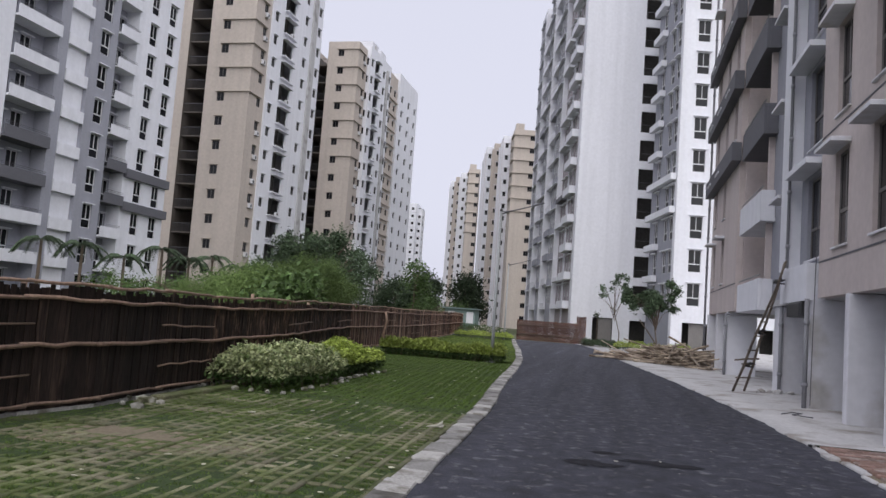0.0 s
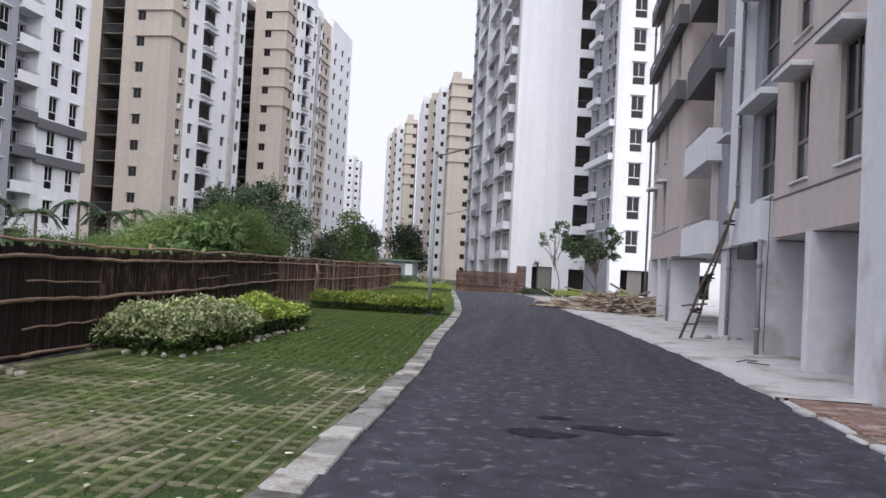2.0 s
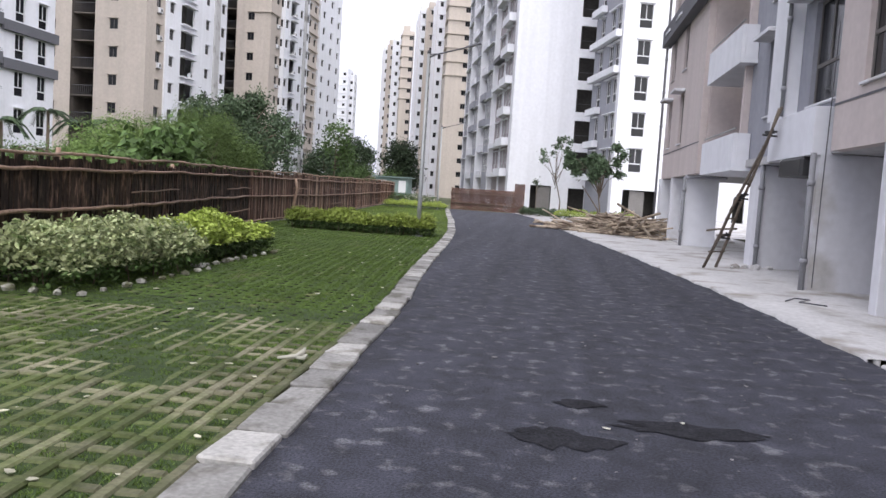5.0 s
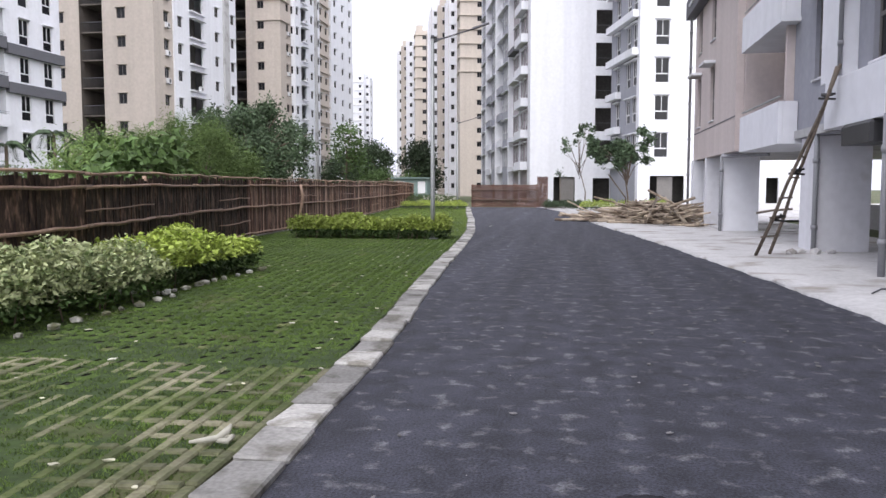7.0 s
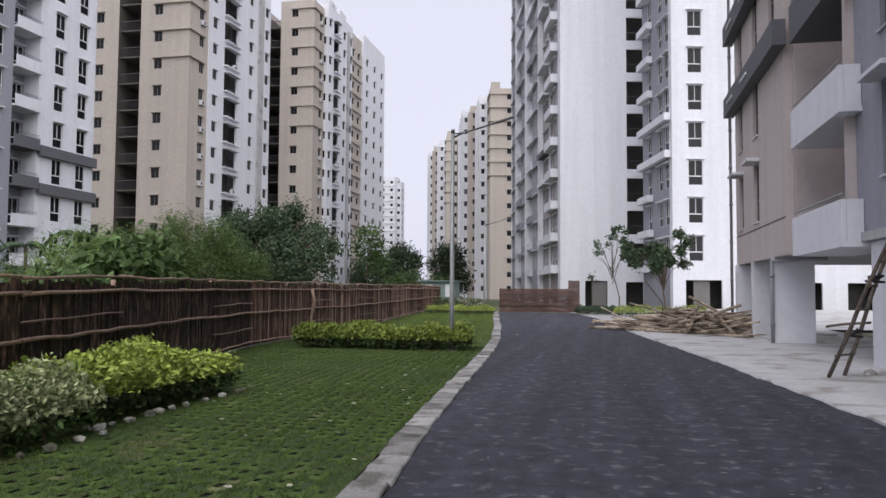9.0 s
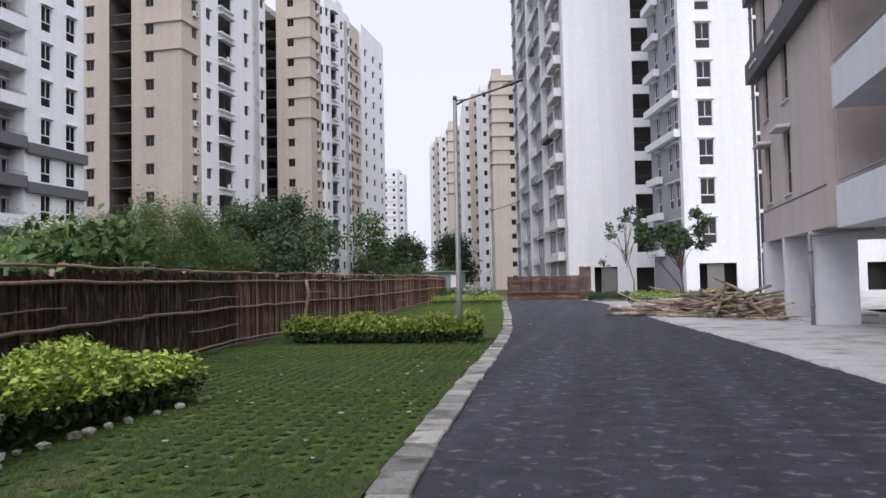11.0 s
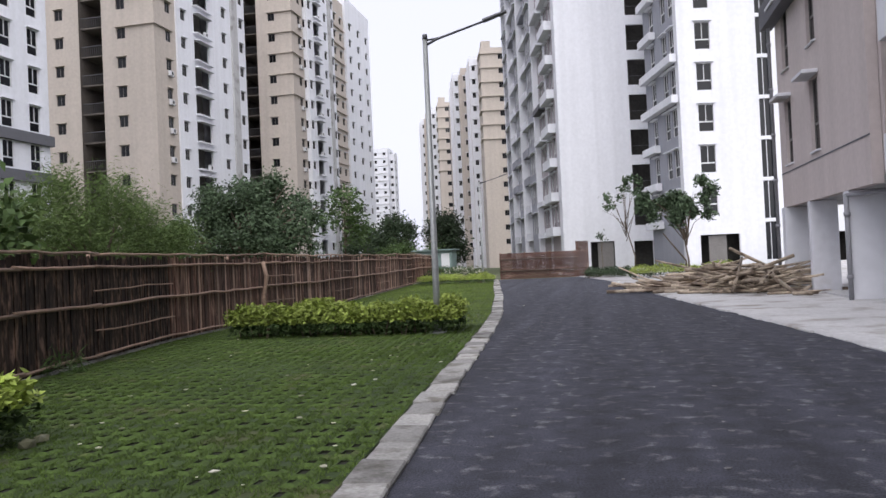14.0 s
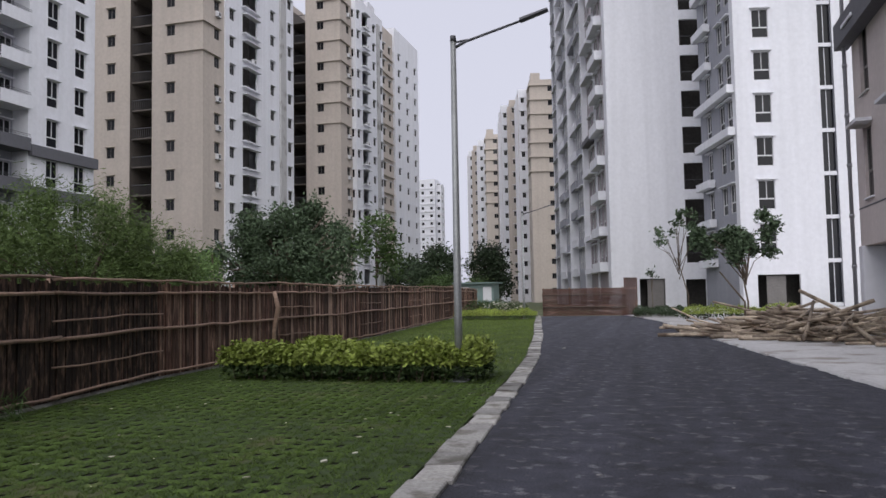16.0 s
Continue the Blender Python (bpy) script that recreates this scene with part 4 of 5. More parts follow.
brace = thing("bamboo_prop", pose(0, 0.3, 0.05), "crooked bamboo prop tied across the ladder", "pole")
part("pole", Solid().tube([(4.45, 25.5, 0.95), (4.7, 25.1, 1.02), (5.05, 24.8, 1.06)], 0.03, 6).done("pole", LADDER, True), brace)

# ---- rubble by the piers ----
rnd = random.Random(11)


def rubble(name, mat, size, seed):
    r = random.Random(seed)
    bm = bmesh.new()
    bmesh.ops.create_icosphere(bm, subdivisions=1, radius=1)
    for v in bm.verts:
        v.co = Vector((v.co.x * size[0], v.co.y * size[1], max(-0.45, v.co.z) * size[2])) * r.uniform(0.8, 1.15)
    me = bpy.data.meshes.new(name)
    bm.to_mesh(me)
    bm.free()
    me.materials.append(mat)
    return me


STONES = [rubble("stone", STONE_WHITE, (0.11, 0.08, 0.075), k) for k in range(5)]
LUMPS = [rubble("lump", CONCRETE, (0.16, 0.11, 0.09), 20 + k) for k in range(4)]
for x, y, s in ((5.3, 26.0, 1.0), (5.6, 26.3, 0.7), (5.15, 25.7, 0.6), (5.8, 25.9, 1.2), (6.2, 26.1, 0.9), (5.5, 40.5, 1.1), (5.9, 41.2, 1.3)):
    thing("rubble_lump", pose(x, y, 0.05 + 0.035 * s, 0, 0, rnd.uniform(0, 360)) @ Matrix.Scale(s, 4), "broken lump of grey concrete on the apron", "rubble", "rubble on the apron", data=LUMPS[rnd.randrange(4)])
wire = thing("wire_loop", pose(0, 0, 0.06), "bent dark wire lying on the concrete apron", "wire")
part("strand", Solid().tube([(4.5, 18.6, 0), (4.8, 19.1, 0.01), (5.0, 18.9, 0.02), (4.7, 18.5, 0.01), (5.1, 18.3, 0)], 0.012, 5).done("strand", DARK_METAL, True), wire)


# ---- street lamps ----
def street_lamp(x, y, tall, label):
    z0 = height(y)
    lamp = thing("street_lamp", pose(x, y, z0), label, "street lamp", "street lamps by the lawn")
    part("base_plate", Solid().box(-0.16, 0.16, -0.16, 0.16, 0.0, 0.05, 0, 0.01).done("base_plate", STEEL), lamp)
    part("pole", Solid().tube([(0, 0, 0.04), (0, 0, 1.2), (0, 0, tall)], [0.075, 0.068, 0.05], 14).done("pole", STEEL, True), lamp)
    part("cap", Solid().tube([(0, 0, tall + 0.003), (0, 0, tall + 0.1)], [0.06, 0.05], 12).done("cap", DARK_METAL, True), lamp)
    arm = part("arm", Solid().tube([(0.02, 0, tall - 0.12), (0.25, 0, tall - 0.02), (1.3, 0.03, tall + 0.27)], [0.03, 0.026, 0.022], 8).done("arm", DARK_METAL, True), lamp)
    part("strut", Solid().tube([(0.05, 0, tall - 0.02), (0.28, 0, tall + 0.0)], 0.02, 6).done("strut", DARK_METAL, True), arm)
    head = Solid().add([(1.22, -0.07, tall + 0.235), (1.72, -0.06, tall + 0.385), (1.72, 0.10, tall + 0.385), (1.22, 0.11, tall + 0.235),
                        (1.22, -0.05, tall + 0.285), (1.70, -0.03, tall + 0.42), (1.70, 0.07, tall + 0.42), (1.22, 0.09, tall + 0.285)],
                       [(3, 2, 1, 0), (4, 5, 6, 7), (0, 1, 5, 4), (1, 2, 6, 5), (2, 3, 7, 6), (3, 0, 4, 7)])
    part("lamp_head", head.done("lamp_head", DARK_METAL), lamp)


street_lamp(-4.05, 30.25, 6.09, "galvanised street lamp with one dark arm beside a hedge")
street_lamp(-7.9, 60.5, 6.0, "galvanised street lamp with one dark arm near flowers")


# ---- bamboo fence ----
def fence_slats(length, tall, r):
    """The upright split-bamboo strips of one panel as (place, width, low, high, depth, lean)."""
    out, x = [], 0.0
    while x < length:
        w = r.uniform(0.07, 0.13)
        out.append((x, min(w, length - x), r.uniform(0.02, 0.08), tall - 0.06 + r.uniform(-0.03, 0.08), r.uniform(-0.012, 0.012), r.uniform(-0.012, 0.012)))
        x += w
    return out


def slat_verts(x, w, lo, hi, d, lean):
    return [(x, d, lo), (x + w - 0.004, d + 0.004, lo), (x + w - 0.004, d + 0.022, lo), (x, d + 0.018, lo),
            (x + lean, d, hi), (x + w - 0.004 + lean, d + 0.004, hi), (x + w - 0.004 + lean, d + 0.022, hi), (x + lean, d + 0.018, hi)]


SLAT_FACES = [(3, 2, 1, 0), (4, 5, 6, 7), (0, 1, 5, 4), (1, 2, 6, 5), (2, 3, 7, 6), (3, 0, 4, 7)]
fence_points = []
for (xa, ya), (xb, yb) in zip(FENCE_LINE, FENCE_LINE[1:]):
    n = max(1, round(math.hypot(xb - xa, yb - ya) / 2.5))
    fence_points += [(xa + (xb - xa) * k / n, ya + (yb - ya) * k / n) for k in range(n)]
fence_points.append(FENCE_LINE[-1])
fr = random.Random(5)
tops = [1.74 + 0.16 * min(1, max(0, (y - 12) / 16)) + fr.uniform(-0.03, 0.03) for x, y in fence_points]
for i, ((xa, ya), (xb, yb)) in enumerate(zip(fence_points, fence_points[1:])):
    L = math.hypot(xb - xa, yb - ya)
    base = Matrix.Translation((xa, ya, height(ya))) @ Matrix.Rotation(math.atan2(yb - ya, xb - xa), 4, "Z")
    near = 17.0 < ya < 36.0
    label = "dark brown bamboo fence panel with upright strips" if ya > 17 else "dark bamboo matting fence panel in deep shade"
    p = thing("fence_panel", base, label, "fence", "bamboo fence along the lawn")
    tall = tops[i]
    slats = fence_slats(L, tall, fr)
    # nearer panels: darker matting, with their deep shade included in the colour
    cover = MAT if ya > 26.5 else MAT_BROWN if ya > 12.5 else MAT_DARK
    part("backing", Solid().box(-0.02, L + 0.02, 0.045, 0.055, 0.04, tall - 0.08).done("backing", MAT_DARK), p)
    # further on, some slats are pale to paint light coming through gaps
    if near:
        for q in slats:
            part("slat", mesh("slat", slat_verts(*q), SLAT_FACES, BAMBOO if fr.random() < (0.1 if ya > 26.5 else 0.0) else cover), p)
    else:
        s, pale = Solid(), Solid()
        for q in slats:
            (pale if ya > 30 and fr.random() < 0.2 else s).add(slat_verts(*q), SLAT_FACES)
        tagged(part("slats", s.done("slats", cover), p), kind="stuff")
        if pale.v:
            tagged(part("pale_slats", pale.done("pale_slats", BAMBOO), p), kind="stuff")
    dz = height(yb) - height(ya)
    rails = [(0.14, 0.026), (tall * 0.53, 0.033), (tall * 0.885, 0.030), (tall + 0.02, 0.026)]
    if i % 3 == 1:
        rails += [(tall * 0.68, 0.016), (tall * 0.30, 0.016)]
    for z, rad in rails:
        z2 = z * (tops[i + 1] / tall) + dz
        pts = [(-0.1 + (L + 0.2) * k / 5, -0.045 + fr.uniform(-0.008, 0.008), z + (z2 - z) * k / 5 + fr.uniform(-0.022, 0.022)) for k in range(6)]
        part("rail", Solid().tube(pts, [rad * f for f in (1.05, 1, 1.03, 0.97, 1, 0.9)], 6).done("rail", BAMBOO, True), p)
    if i % 2 == 0:
        part("post", Solid().tube([(0, 0.09, -0.05), (fr.uniform(-0.02, 0.02), 0.09, tall * 0.5), (fr.uniform(-0.03, 0.03), 0.10, tall + fr.uniform(-0.05, 0.12))], 0.04, 7).done("post", BAMBOO, True), p)
    # low brick footing
    f = Solid().box(0.0, L, -0.03, 0.10, -0.03, 0.07, 0, 0.01)
    part("footing", f.done("footing", KERB), p)
prop = thing("bamboo_post", pose(-10.1, 34.6, 0.0), "crooked bamboo post tied to the fence", "post")
part("post", Solid().tube([(0.25, 0, -0.05), (0.2, 0, 0.7), (0.32, 0, 1.3), (0.22, 0, 1.72)], [0.06, 0.055, 0.06, 0.05], 7).done("post", BAMBOO, True), prop)
heap = thing("debris_heap", pose(-6.35, 10.0, 0.0), "pale rags and stones by the fence foot", "debris")
for k in range(9):
    part("stone", STONES[k % 5], heap, pose(fr.uniform(-0.5, 0.6), fr.uniform(-0.7, 0.7), 0.05, 0, 0, fr.uniform(0, 360)) @ Matrix.Scale(fr.uniform(0.5, 1.2), 4))
kb = thing("footing_kerb", pose(0, 0, 0), "mossy low kerb along the fence foot", "kerb")
part("stone", Solid().box(-6.55, -6.30, 10.8, 13.3, 0.0, 0.10, 0, 0.02).done("stone", PAVER), kb)

# the fence across the road's end
cross = thing("fence_panel", pose(-7.6, 65.5, height(66), 0, 0, 0), "reddish brown plank and bamboo fence closing the road", "fence")
for k in range(22):
    z = 0.03 + k * 0.076
    part("plank", Solid().box(0.0 + fr.uniform(0, 0.05), 5.1 + fr.uniform(-0.1, 0.1), fr.uniform(-0.015, 0.0), 0.03, z, z + 0.068).done("plank", PLANK), cross)
for k in range(4):
    part("post", Solid().tube([(0.1 + k * 1.6, 0.08, -0.05), (0.1 + k * 1.6, 0.08, 1.75)], 0.045, 7).done("post", BAMBOO, True), cross)
for z in (0.55, 1.3):
    part("rail", Solid().tube([(0, -0.05, z), (2.6, -0.05, z + 0.02), (5.1, -0.05, z - 0.01)], 0.03, 6).done("rail", LADDER, True), cross)
gate = thing("fence_panel", pose(-2.62, 65.55, height(66)), "taller dark brown fence panel beside a doorway", "fence")
for k in range(8):
    part("plank", Solid().box(k * 0.1, k * 0.1 + 0.092, 0, 0.03, 0.02, 2.3 + fr.uniform(-0.05, 0.03)).done("plank", PLANK), gate)


# ---- leaves ----
def leaf_mesh(name, centres, size, mat, seed, droop=0.3, narrow=0.45, up=0.3):
    """One mesh of folded leaf blades set at the given centres."""
    r = np.random.default_rng(seed)
    c = np.asarray(centres, dtype=float)
    n = len(c)
    a = r.normal(size=(n, 3))
    a[:, 2] = a[:, 2] * 0.6 - droop
    a /= np.linalg.norm(a, axis=1)[:, None]
    b = r.normal(size=(n, 3))
    b[:, 2] += up
    b = np.cross(a, b)
    b /= np.linalg.norm(b, axis=1)[:, None] + 1e-9
    s = size * r.uniform(0.6, 1.3, size=(n, 1))
    up_v = np.cross(a, b)
    tip, root = c + a * s * 0.55, c - a * s * 0.45
    l = c + b * s * narrow * 0.5 + up_v * s * 0.08
    q = c - b * s * narrow * 0.5 + up_v * s * 0.08
    v = np.stack([root, q, tip, l], axis=1).reshape(-1, 3)
    me = bpy.data.meshes.new(name)
    me.vertices.add(4 * n)
    me.vertices.foreach_set("co", v.ravel())
    me.loops.add(4 * n)
    me.loops.foreach_set("vertex_index", np.arange(4 * n, dtype=np.int32))
    me.polygons.add(n)
    me.polygons.foreach_set("loop_start", np.arange(0, 4 * n, 4, dtype=np.int32))
    me.materials.append(mat)
    me.update(calc_edges=True)
    return me


def clumped(n, boxes, clumps, spread, seed, top_heavy=0.0):
    """Leaf places gathered in clumps near the skin of several ellipsoids (centre, radii)."""
    r = np.random.default_rng(seed)
    out = []
    sizes = np.array([b[3] * b[4] * b[5] for b in boxes]) ** 0.67
    for b, share in zip(boxes, sizes / sizes.sum()):
        k = max(3, int(clumps * share))
        d = r.normal(size=(k, 3))
        d /= np.linalg.norm(d, axis=1)[:, None]
        d[:, 2] = np.where(d[:, 2] < -0.3, -d[:, 2] * 0.6, d[:, 2]) if top_heavy else d[:, 2]
        rad = r.uniform(0.45, 1.0, size=(k, 1)) ** 0.5
        cen = np.array(b[:3]) + d * rad * np.array(b[3:6])
        m = int(n * share)
        pick = r.integers(0, k, size=m)
        out.append(cen[pick] + r.normal(size=(m, 3)) * spread)
    return np.concatenate(out)


def hedge_points(x0, x1, y0, y1, h, n, seed, wobble=0.12):
    """Places in a shrub bed with a lumpy top, denser towards the skin."""
    r = np.random.default_rng(seed)
    bumps = r.uniform((x0, y0), (x1, y1), size=(max(6, int((x1 - x0) * (y1 - y0) * 2.2)), 2))
    bh = h * r.uniform(0.82, 1.10, size=len(bumps))
    p = r.uniform((x0, y0, 0.0), (x1, y1, 1.0), size=(n, 3))
    near = np.argmin(((p[:, None, :2] - bumps[None]) ** 2).sum(-1), axis=1)
    dist = np.sqrt(((p[:, :2] - bumps[near]) ** 2).sum(-1))
    top = bh[near] * (1 - 0.3 * np.minimum(1, dist / 0.5) ** 2)
    edge = np.minimum.reduce([p[:, 0] - x0, x1 - p[:, 0], p[:, 1] - y0, y1 - p[:, 1]])
    top *= 0.78 + 0.22 * np.minimum(1, edge / 0.18)
    p[:, 2] = top * p[:, 2] ** 0.45 + 0.04
    return p + r.normal(size=p.shape) * (wobble * 0.25)


def hedge(x0, x1, y0, y1, h, n, mat, label, seed, size=0.07, top=None, stones=True, turn=0.0, group=""):
    cx, cy = (x0 + x1) / 2, (y0 + y1) / 2
    m = pose(cx, cy, height(cy), 0, 0, turn)
    g = thing("hedge", m, label, "hedge", group)
    p = hedge_points(x0 - cx, x1 - cx, y0 - cy, y1 - cy, h, n, seed)
    # lower leaves get a darker green, the shade beneath the tops put into colour
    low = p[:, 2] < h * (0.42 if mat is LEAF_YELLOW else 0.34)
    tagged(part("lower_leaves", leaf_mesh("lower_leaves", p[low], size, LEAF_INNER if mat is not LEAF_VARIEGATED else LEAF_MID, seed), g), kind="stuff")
    tagged(part("upper_leaves", leaf_mesh("upper_leaves", p[~low], size, top or mat, seed + 1, droop=-0.1), g), kind="stuff")
    r = random.Random(seed)
    s = Solid()
    for k in range(int((x1 - x0) * (y1 - y0) * 7)):
        x, y = r.uniform(x0 - cx + 0.1, x1 - cx - 0.1), r.uniform(y0 - cy + 0.1, y1 - cy - 0.1)
        s.tube([(x, y, 0), (x + r.uniform(-0.1, 0.1), y + r.uniform(-0.1, 0.1), h * 0.5), (x + r.uniform(-0.2, 0.2), y + r.uniform(-0.2, 0.2), h * 0.8)], [0.012, 0.009, 0.004], 4)
    tagged(part("undergrowth", s.done("undergrowth", BARK), g), kind="stuff")
    if stones:
        per = []
        d = 0.0
        while d < (x1 - x0):
            per.append((x0 - cx + d, y0 - cy - 0.05))
            d += r.uniform(0.2, 0.55)
        d = 0.0
        while d < (y1 - y0):
            per.append((x1 - cx + 0.06, y0 - cy + d))
            d += r.uniform(0.2, 0.55)
        for x, y in per:
            part("edging_stone", STONES[r.randrange(5)], g, pose(x + r.uniform(-0.03, 0.03), y + r.uniform(-0.03, 0.03), 0.05, r.uniform(-20, 20), 0, r.uniform(0, 360)) @ Matrix.Scale(r.uniform(0.5, 0.95), 4))
    return g


hedge(-6.95, -5.36, 13.2, 16.9, 0.86, 15000, LEAF_VARIEGATED, "pale variegated shrub bed edged with white stones", 31, 0.095)
hedge(-7.0, -5.6, 17.0, 20.7, 0.84, 15000, LEAF_YELLOW, "bright yellow-green shrub bed edged with white stones", 33, 0.10)
hedge(-8.6, -3.6, 29.85, 31.3, 0.74, 22000, LEAF_YELLOW, "clipped yellow-green hedge across the lawn", 35, 0.105, stones=False)
hedge(-11.6, -7.1, 58.8, 60.2, 0.62, 6000, LEAF_YELLOW, "low hedge with yellow-green tops by the lamp", 37, 0.09, stones=False)
hedge(-1.9, 0.7, 60.2, 61.6, 0.6, 6000, LEAF_DARK, "dark clipped low hedge near the white tower", 39, 0.09, top=LEAF_DARK, stones=False, turn=-8)
hedge(0.5, 5.9, 56.6, 58.4, 0.72, 8000, LEAF_YELLOW, "yellow-green low hedge behind the bamboo pile", 41, 0.09, stones=False)
hedge(-13.0, -9.2, 66.5, 70.0, 1.0, 5000, LEAF_MID, "flowering mixed shrubs beyond the lawn", 43, 0.1, stones=False)
blooms = thing("flower_patch", pose(-9.4, 63.5, height(63.5)), "pale cream flowers among shrubs", "flowers", kind="stuff", data=leaf_mesh("flower_patch", np.random.default_rng(3).uniform((-1.4, -1.0, 0.3), (1.2, 1.0, 1.0), size=(160, 3)), 0.14, LITTER, 4))

# ---- the bamboo pile ----
pile = thing("bamboo_pile", pose(0, 0, 0), "loose heap of pale cut bamboo poles beside the road", "bamboo pile")
pr = random.Random(8)
for k in range(190):
    f = pr.random()
    cx, cy = 0.95 + 4.1 * f + pr.uniform(-0.5, 0.5), 46.4 - 5.6 * f + pr.uniform(-2.2, 2.0)
    reach = math.exp(-((cx - 4.0) / 1.7) ** 2)
    level = pr.random() ** 1.3
    z = height(cy) + 0.06 + level * 0.86 * reach
    L = pr.uniform(1.3, 4.2)
    a = pr.gauss(0.1, 0.8) if pr.random() < 0.55 else pr.uniform(0, math.pi)
    tilt = pr.uniform(-0.12, 0.12) + (pr.uniform(-0.4, 0.4) if pr.random() < 0.4 else 0)
    d = Vector((math.cos(a), math.sin(a) * 0.8, math.sin(tilt))) * L / 2
    bend = pr.uniform(-0.12, 0.12)
    rad = pr.uniform(0.034, 0.066)
    mid = Vector((cx, cy, z))
    pts = [mid - d, mid - d * 0.3 + Vector((0, bend, bend * 0.4)), mid + d * 0.4 + Vector((0, bend, 0)), mid + d]
    pts = [Vector((q.x, q.y, max(q.z, height(q.y) + 0.05 + rad))) for q in pts]
    part("pole", Solid().tube(pts, [rad, rad * 0.98, rad * 0.9, rad * 0.8], 7).done("pole", BAMBOO_CUT, True), pile)
for k, (x, y, a, L) in enumerate(((1.9, 42.2, 1.25, 1.6), (2.9, 41.3, 1.9, 1.4), (3.9, 41.0, 0.15, 2.6), (4.8, 40.6, 0.0, 1.6), (0.6, 48.0, 0.2, 2.5), (3.3, 41.8, 1.1, 1.3), (4.9, 38.6, 0.1, 0.7))):
    d = Vector((math.cos(a), math.sin(a), 0)) * L / 2
    c = Vector((x, y, 0.12))
    part("pole", Solid().tube([c - d, c + d], 0.05, 7).done("pole", BAMBOO_CUT, True), pile, Matrix.Translation((0, 0, height(y))))


# ---- trees ----
def tree(x, y, trunk, boxes, leaves, size, mat, label, seed, spread=0.3, clumps=120, trunk_r=0.12, name="tree", droop=0.3, narrow=0.45, group="", limbs=14, stems=1):
    """A tapered trunk with limbs that reach into a crown of clumped leaves. boxes: ellipsoids (x, y, z, rx, ry, rz) from the foot."""
    z0 = height(y) - 0.06
    t = thing(name, pose(x, y, z0), label, "tree" if name == "tree" else name, group)
    r = random.Random(seed)
    s = Solid()
    for k in range(stems):
        ox, oy = (r.uniform(-0.4, 0.4), r.uniform(-0.4, 0.4)) if stems > 1 else (0, 0)
        top = Vector((boxes[k % len(boxes)][0], boxes[k % len(boxes)][1], trunk))
        s.tube([(ox * 0.4, oy * 0.4, 0), (ox * 0.5 + 0.05, oy * 0.5, trunk * 0.4), (top.x * 0.5 + ox, top.y * 0.5 + oy, trunk)], [trunk_r, trunk_r * 0.75, trunk_r * 0.55], 8)
    for k in range(limbs):
        b = boxes[k % len(boxes)]
        end = Vector((b[0] + r.uniform(-0.8, 0.8) * b[3], b[1] + r.uniform(-0.8, 0.8) * b[4], b[2] + r.uniform(-0.3, 0.8) * b[5]))
        start = Vector((boxes[0][0] * 0.4, boxes[0][1] * 0.4, trunk * r.uniform(0.65, 1.0)))
        mid = start.lerp(end, 0.5) + Vector((r.uniform(-0.15, 0.15), r.uniform(-0.15, 0.15), 0.12 * (end - start).length))
        s.tube([start, mid, end], [trunk_r * 0.5, trunk_r * 0.3, trunk_r * 0.1], 5)
    part("trunk", s.done("trunk", BARK, True), t)
    pts = clumped(leaves, boxes, clumps, spread, seed)
    pts[:, 2] = np.maximum(pts[:, 2], 0.1)
    tagged(part("crown", leaf_mesh("crown", pts, size, mat, seed, droop, narrow), t), kind="stuff")
    return t


tree(-31.0, 78.0, 3.0, [(0, 0, 5.6, 4.5, 4.5, 3.8), (-4.2, 0, 4.2, 3.0, 3, 3.2), (4.0, -1, 4.5, 3.6, 3, 3.2), (2.2, 0, 7.4, 2.4, 2.4, 2.0), (-2.8, 0, 7.4, 2.2, 2.2, 1.8), (-7.0, 0, 3.4, 2.0, 2.4, 2.4)], 30000, 0.36, LEAF_DARK,
     "broad dark green tree behind the bamboo fence", 51, 0.5, 130, 0.35, limbs=30)
tree(-11.5, 29.6, 1.2, [(0, 0, 2.5, 1.3, 1.6, 1.3), (-1.2, -1.0, 2.1, 1.3, 1.4, 1.3), (0.3, 1.6, 2.2, 1.0, 1.2, 1.2), (-0.3, -2.0, 2.0, 1.0, 1.2, 1.1)], 70000, 0.11, LEAF_FEATHER,
     "soft feathery light green shrub above the fence", 53, 0.22, 160, 0.07, narrow=0.16, stems=3, limbs=24)
tree(-10.1, 24.6, 1.2, [(0, 0, 2.15, 0.65, 0.9, 0.6), (-0.5, -1.0, 1.8, 0.6, 0.8, 0.5)], 1500, 0.25, LEAF_MID,
     "large-leaved green shrub leaning over the fence", 55, 0.28, 60, 0.05, droop=0.5, narrow=0.5, stems=3)
tree(-23.5, 46.0, 1.4, [(0, 0, 2.2, 2.0, 2.0, 1.2), (-3.0, 0.5, 1.7, 1.7, 1.7, 1.0)], 36000, 0.16, LEAF_FEATHER,
     "soft feathery light green shrub behind the fence", 57, 0.25, 120, 0.07, narrow=0.18, stems=3, limbs=20)
tree(-13.1, 26.8, 1.4, [(0, 0, 2.1, 1.0, 1.1, 0.8)], 15000, 0.12, LEAF_FEATHER,
     "light green shrub growing behind the fence", 58, 0.28, 120, 0.07, narrow=0.2, stems=3, limbs=20)
tree(-12.3, 48.5, 3.0, [(0, 0, 4.2, 0.9, 0.9, 0.85), (0.5, 0.3, 3.1, 0.6, 0.6, 0.7)], 1500, 0.21, LEAF_MID, "slim young tree with light green leaves", 59, 0.22, 40, 0.05)
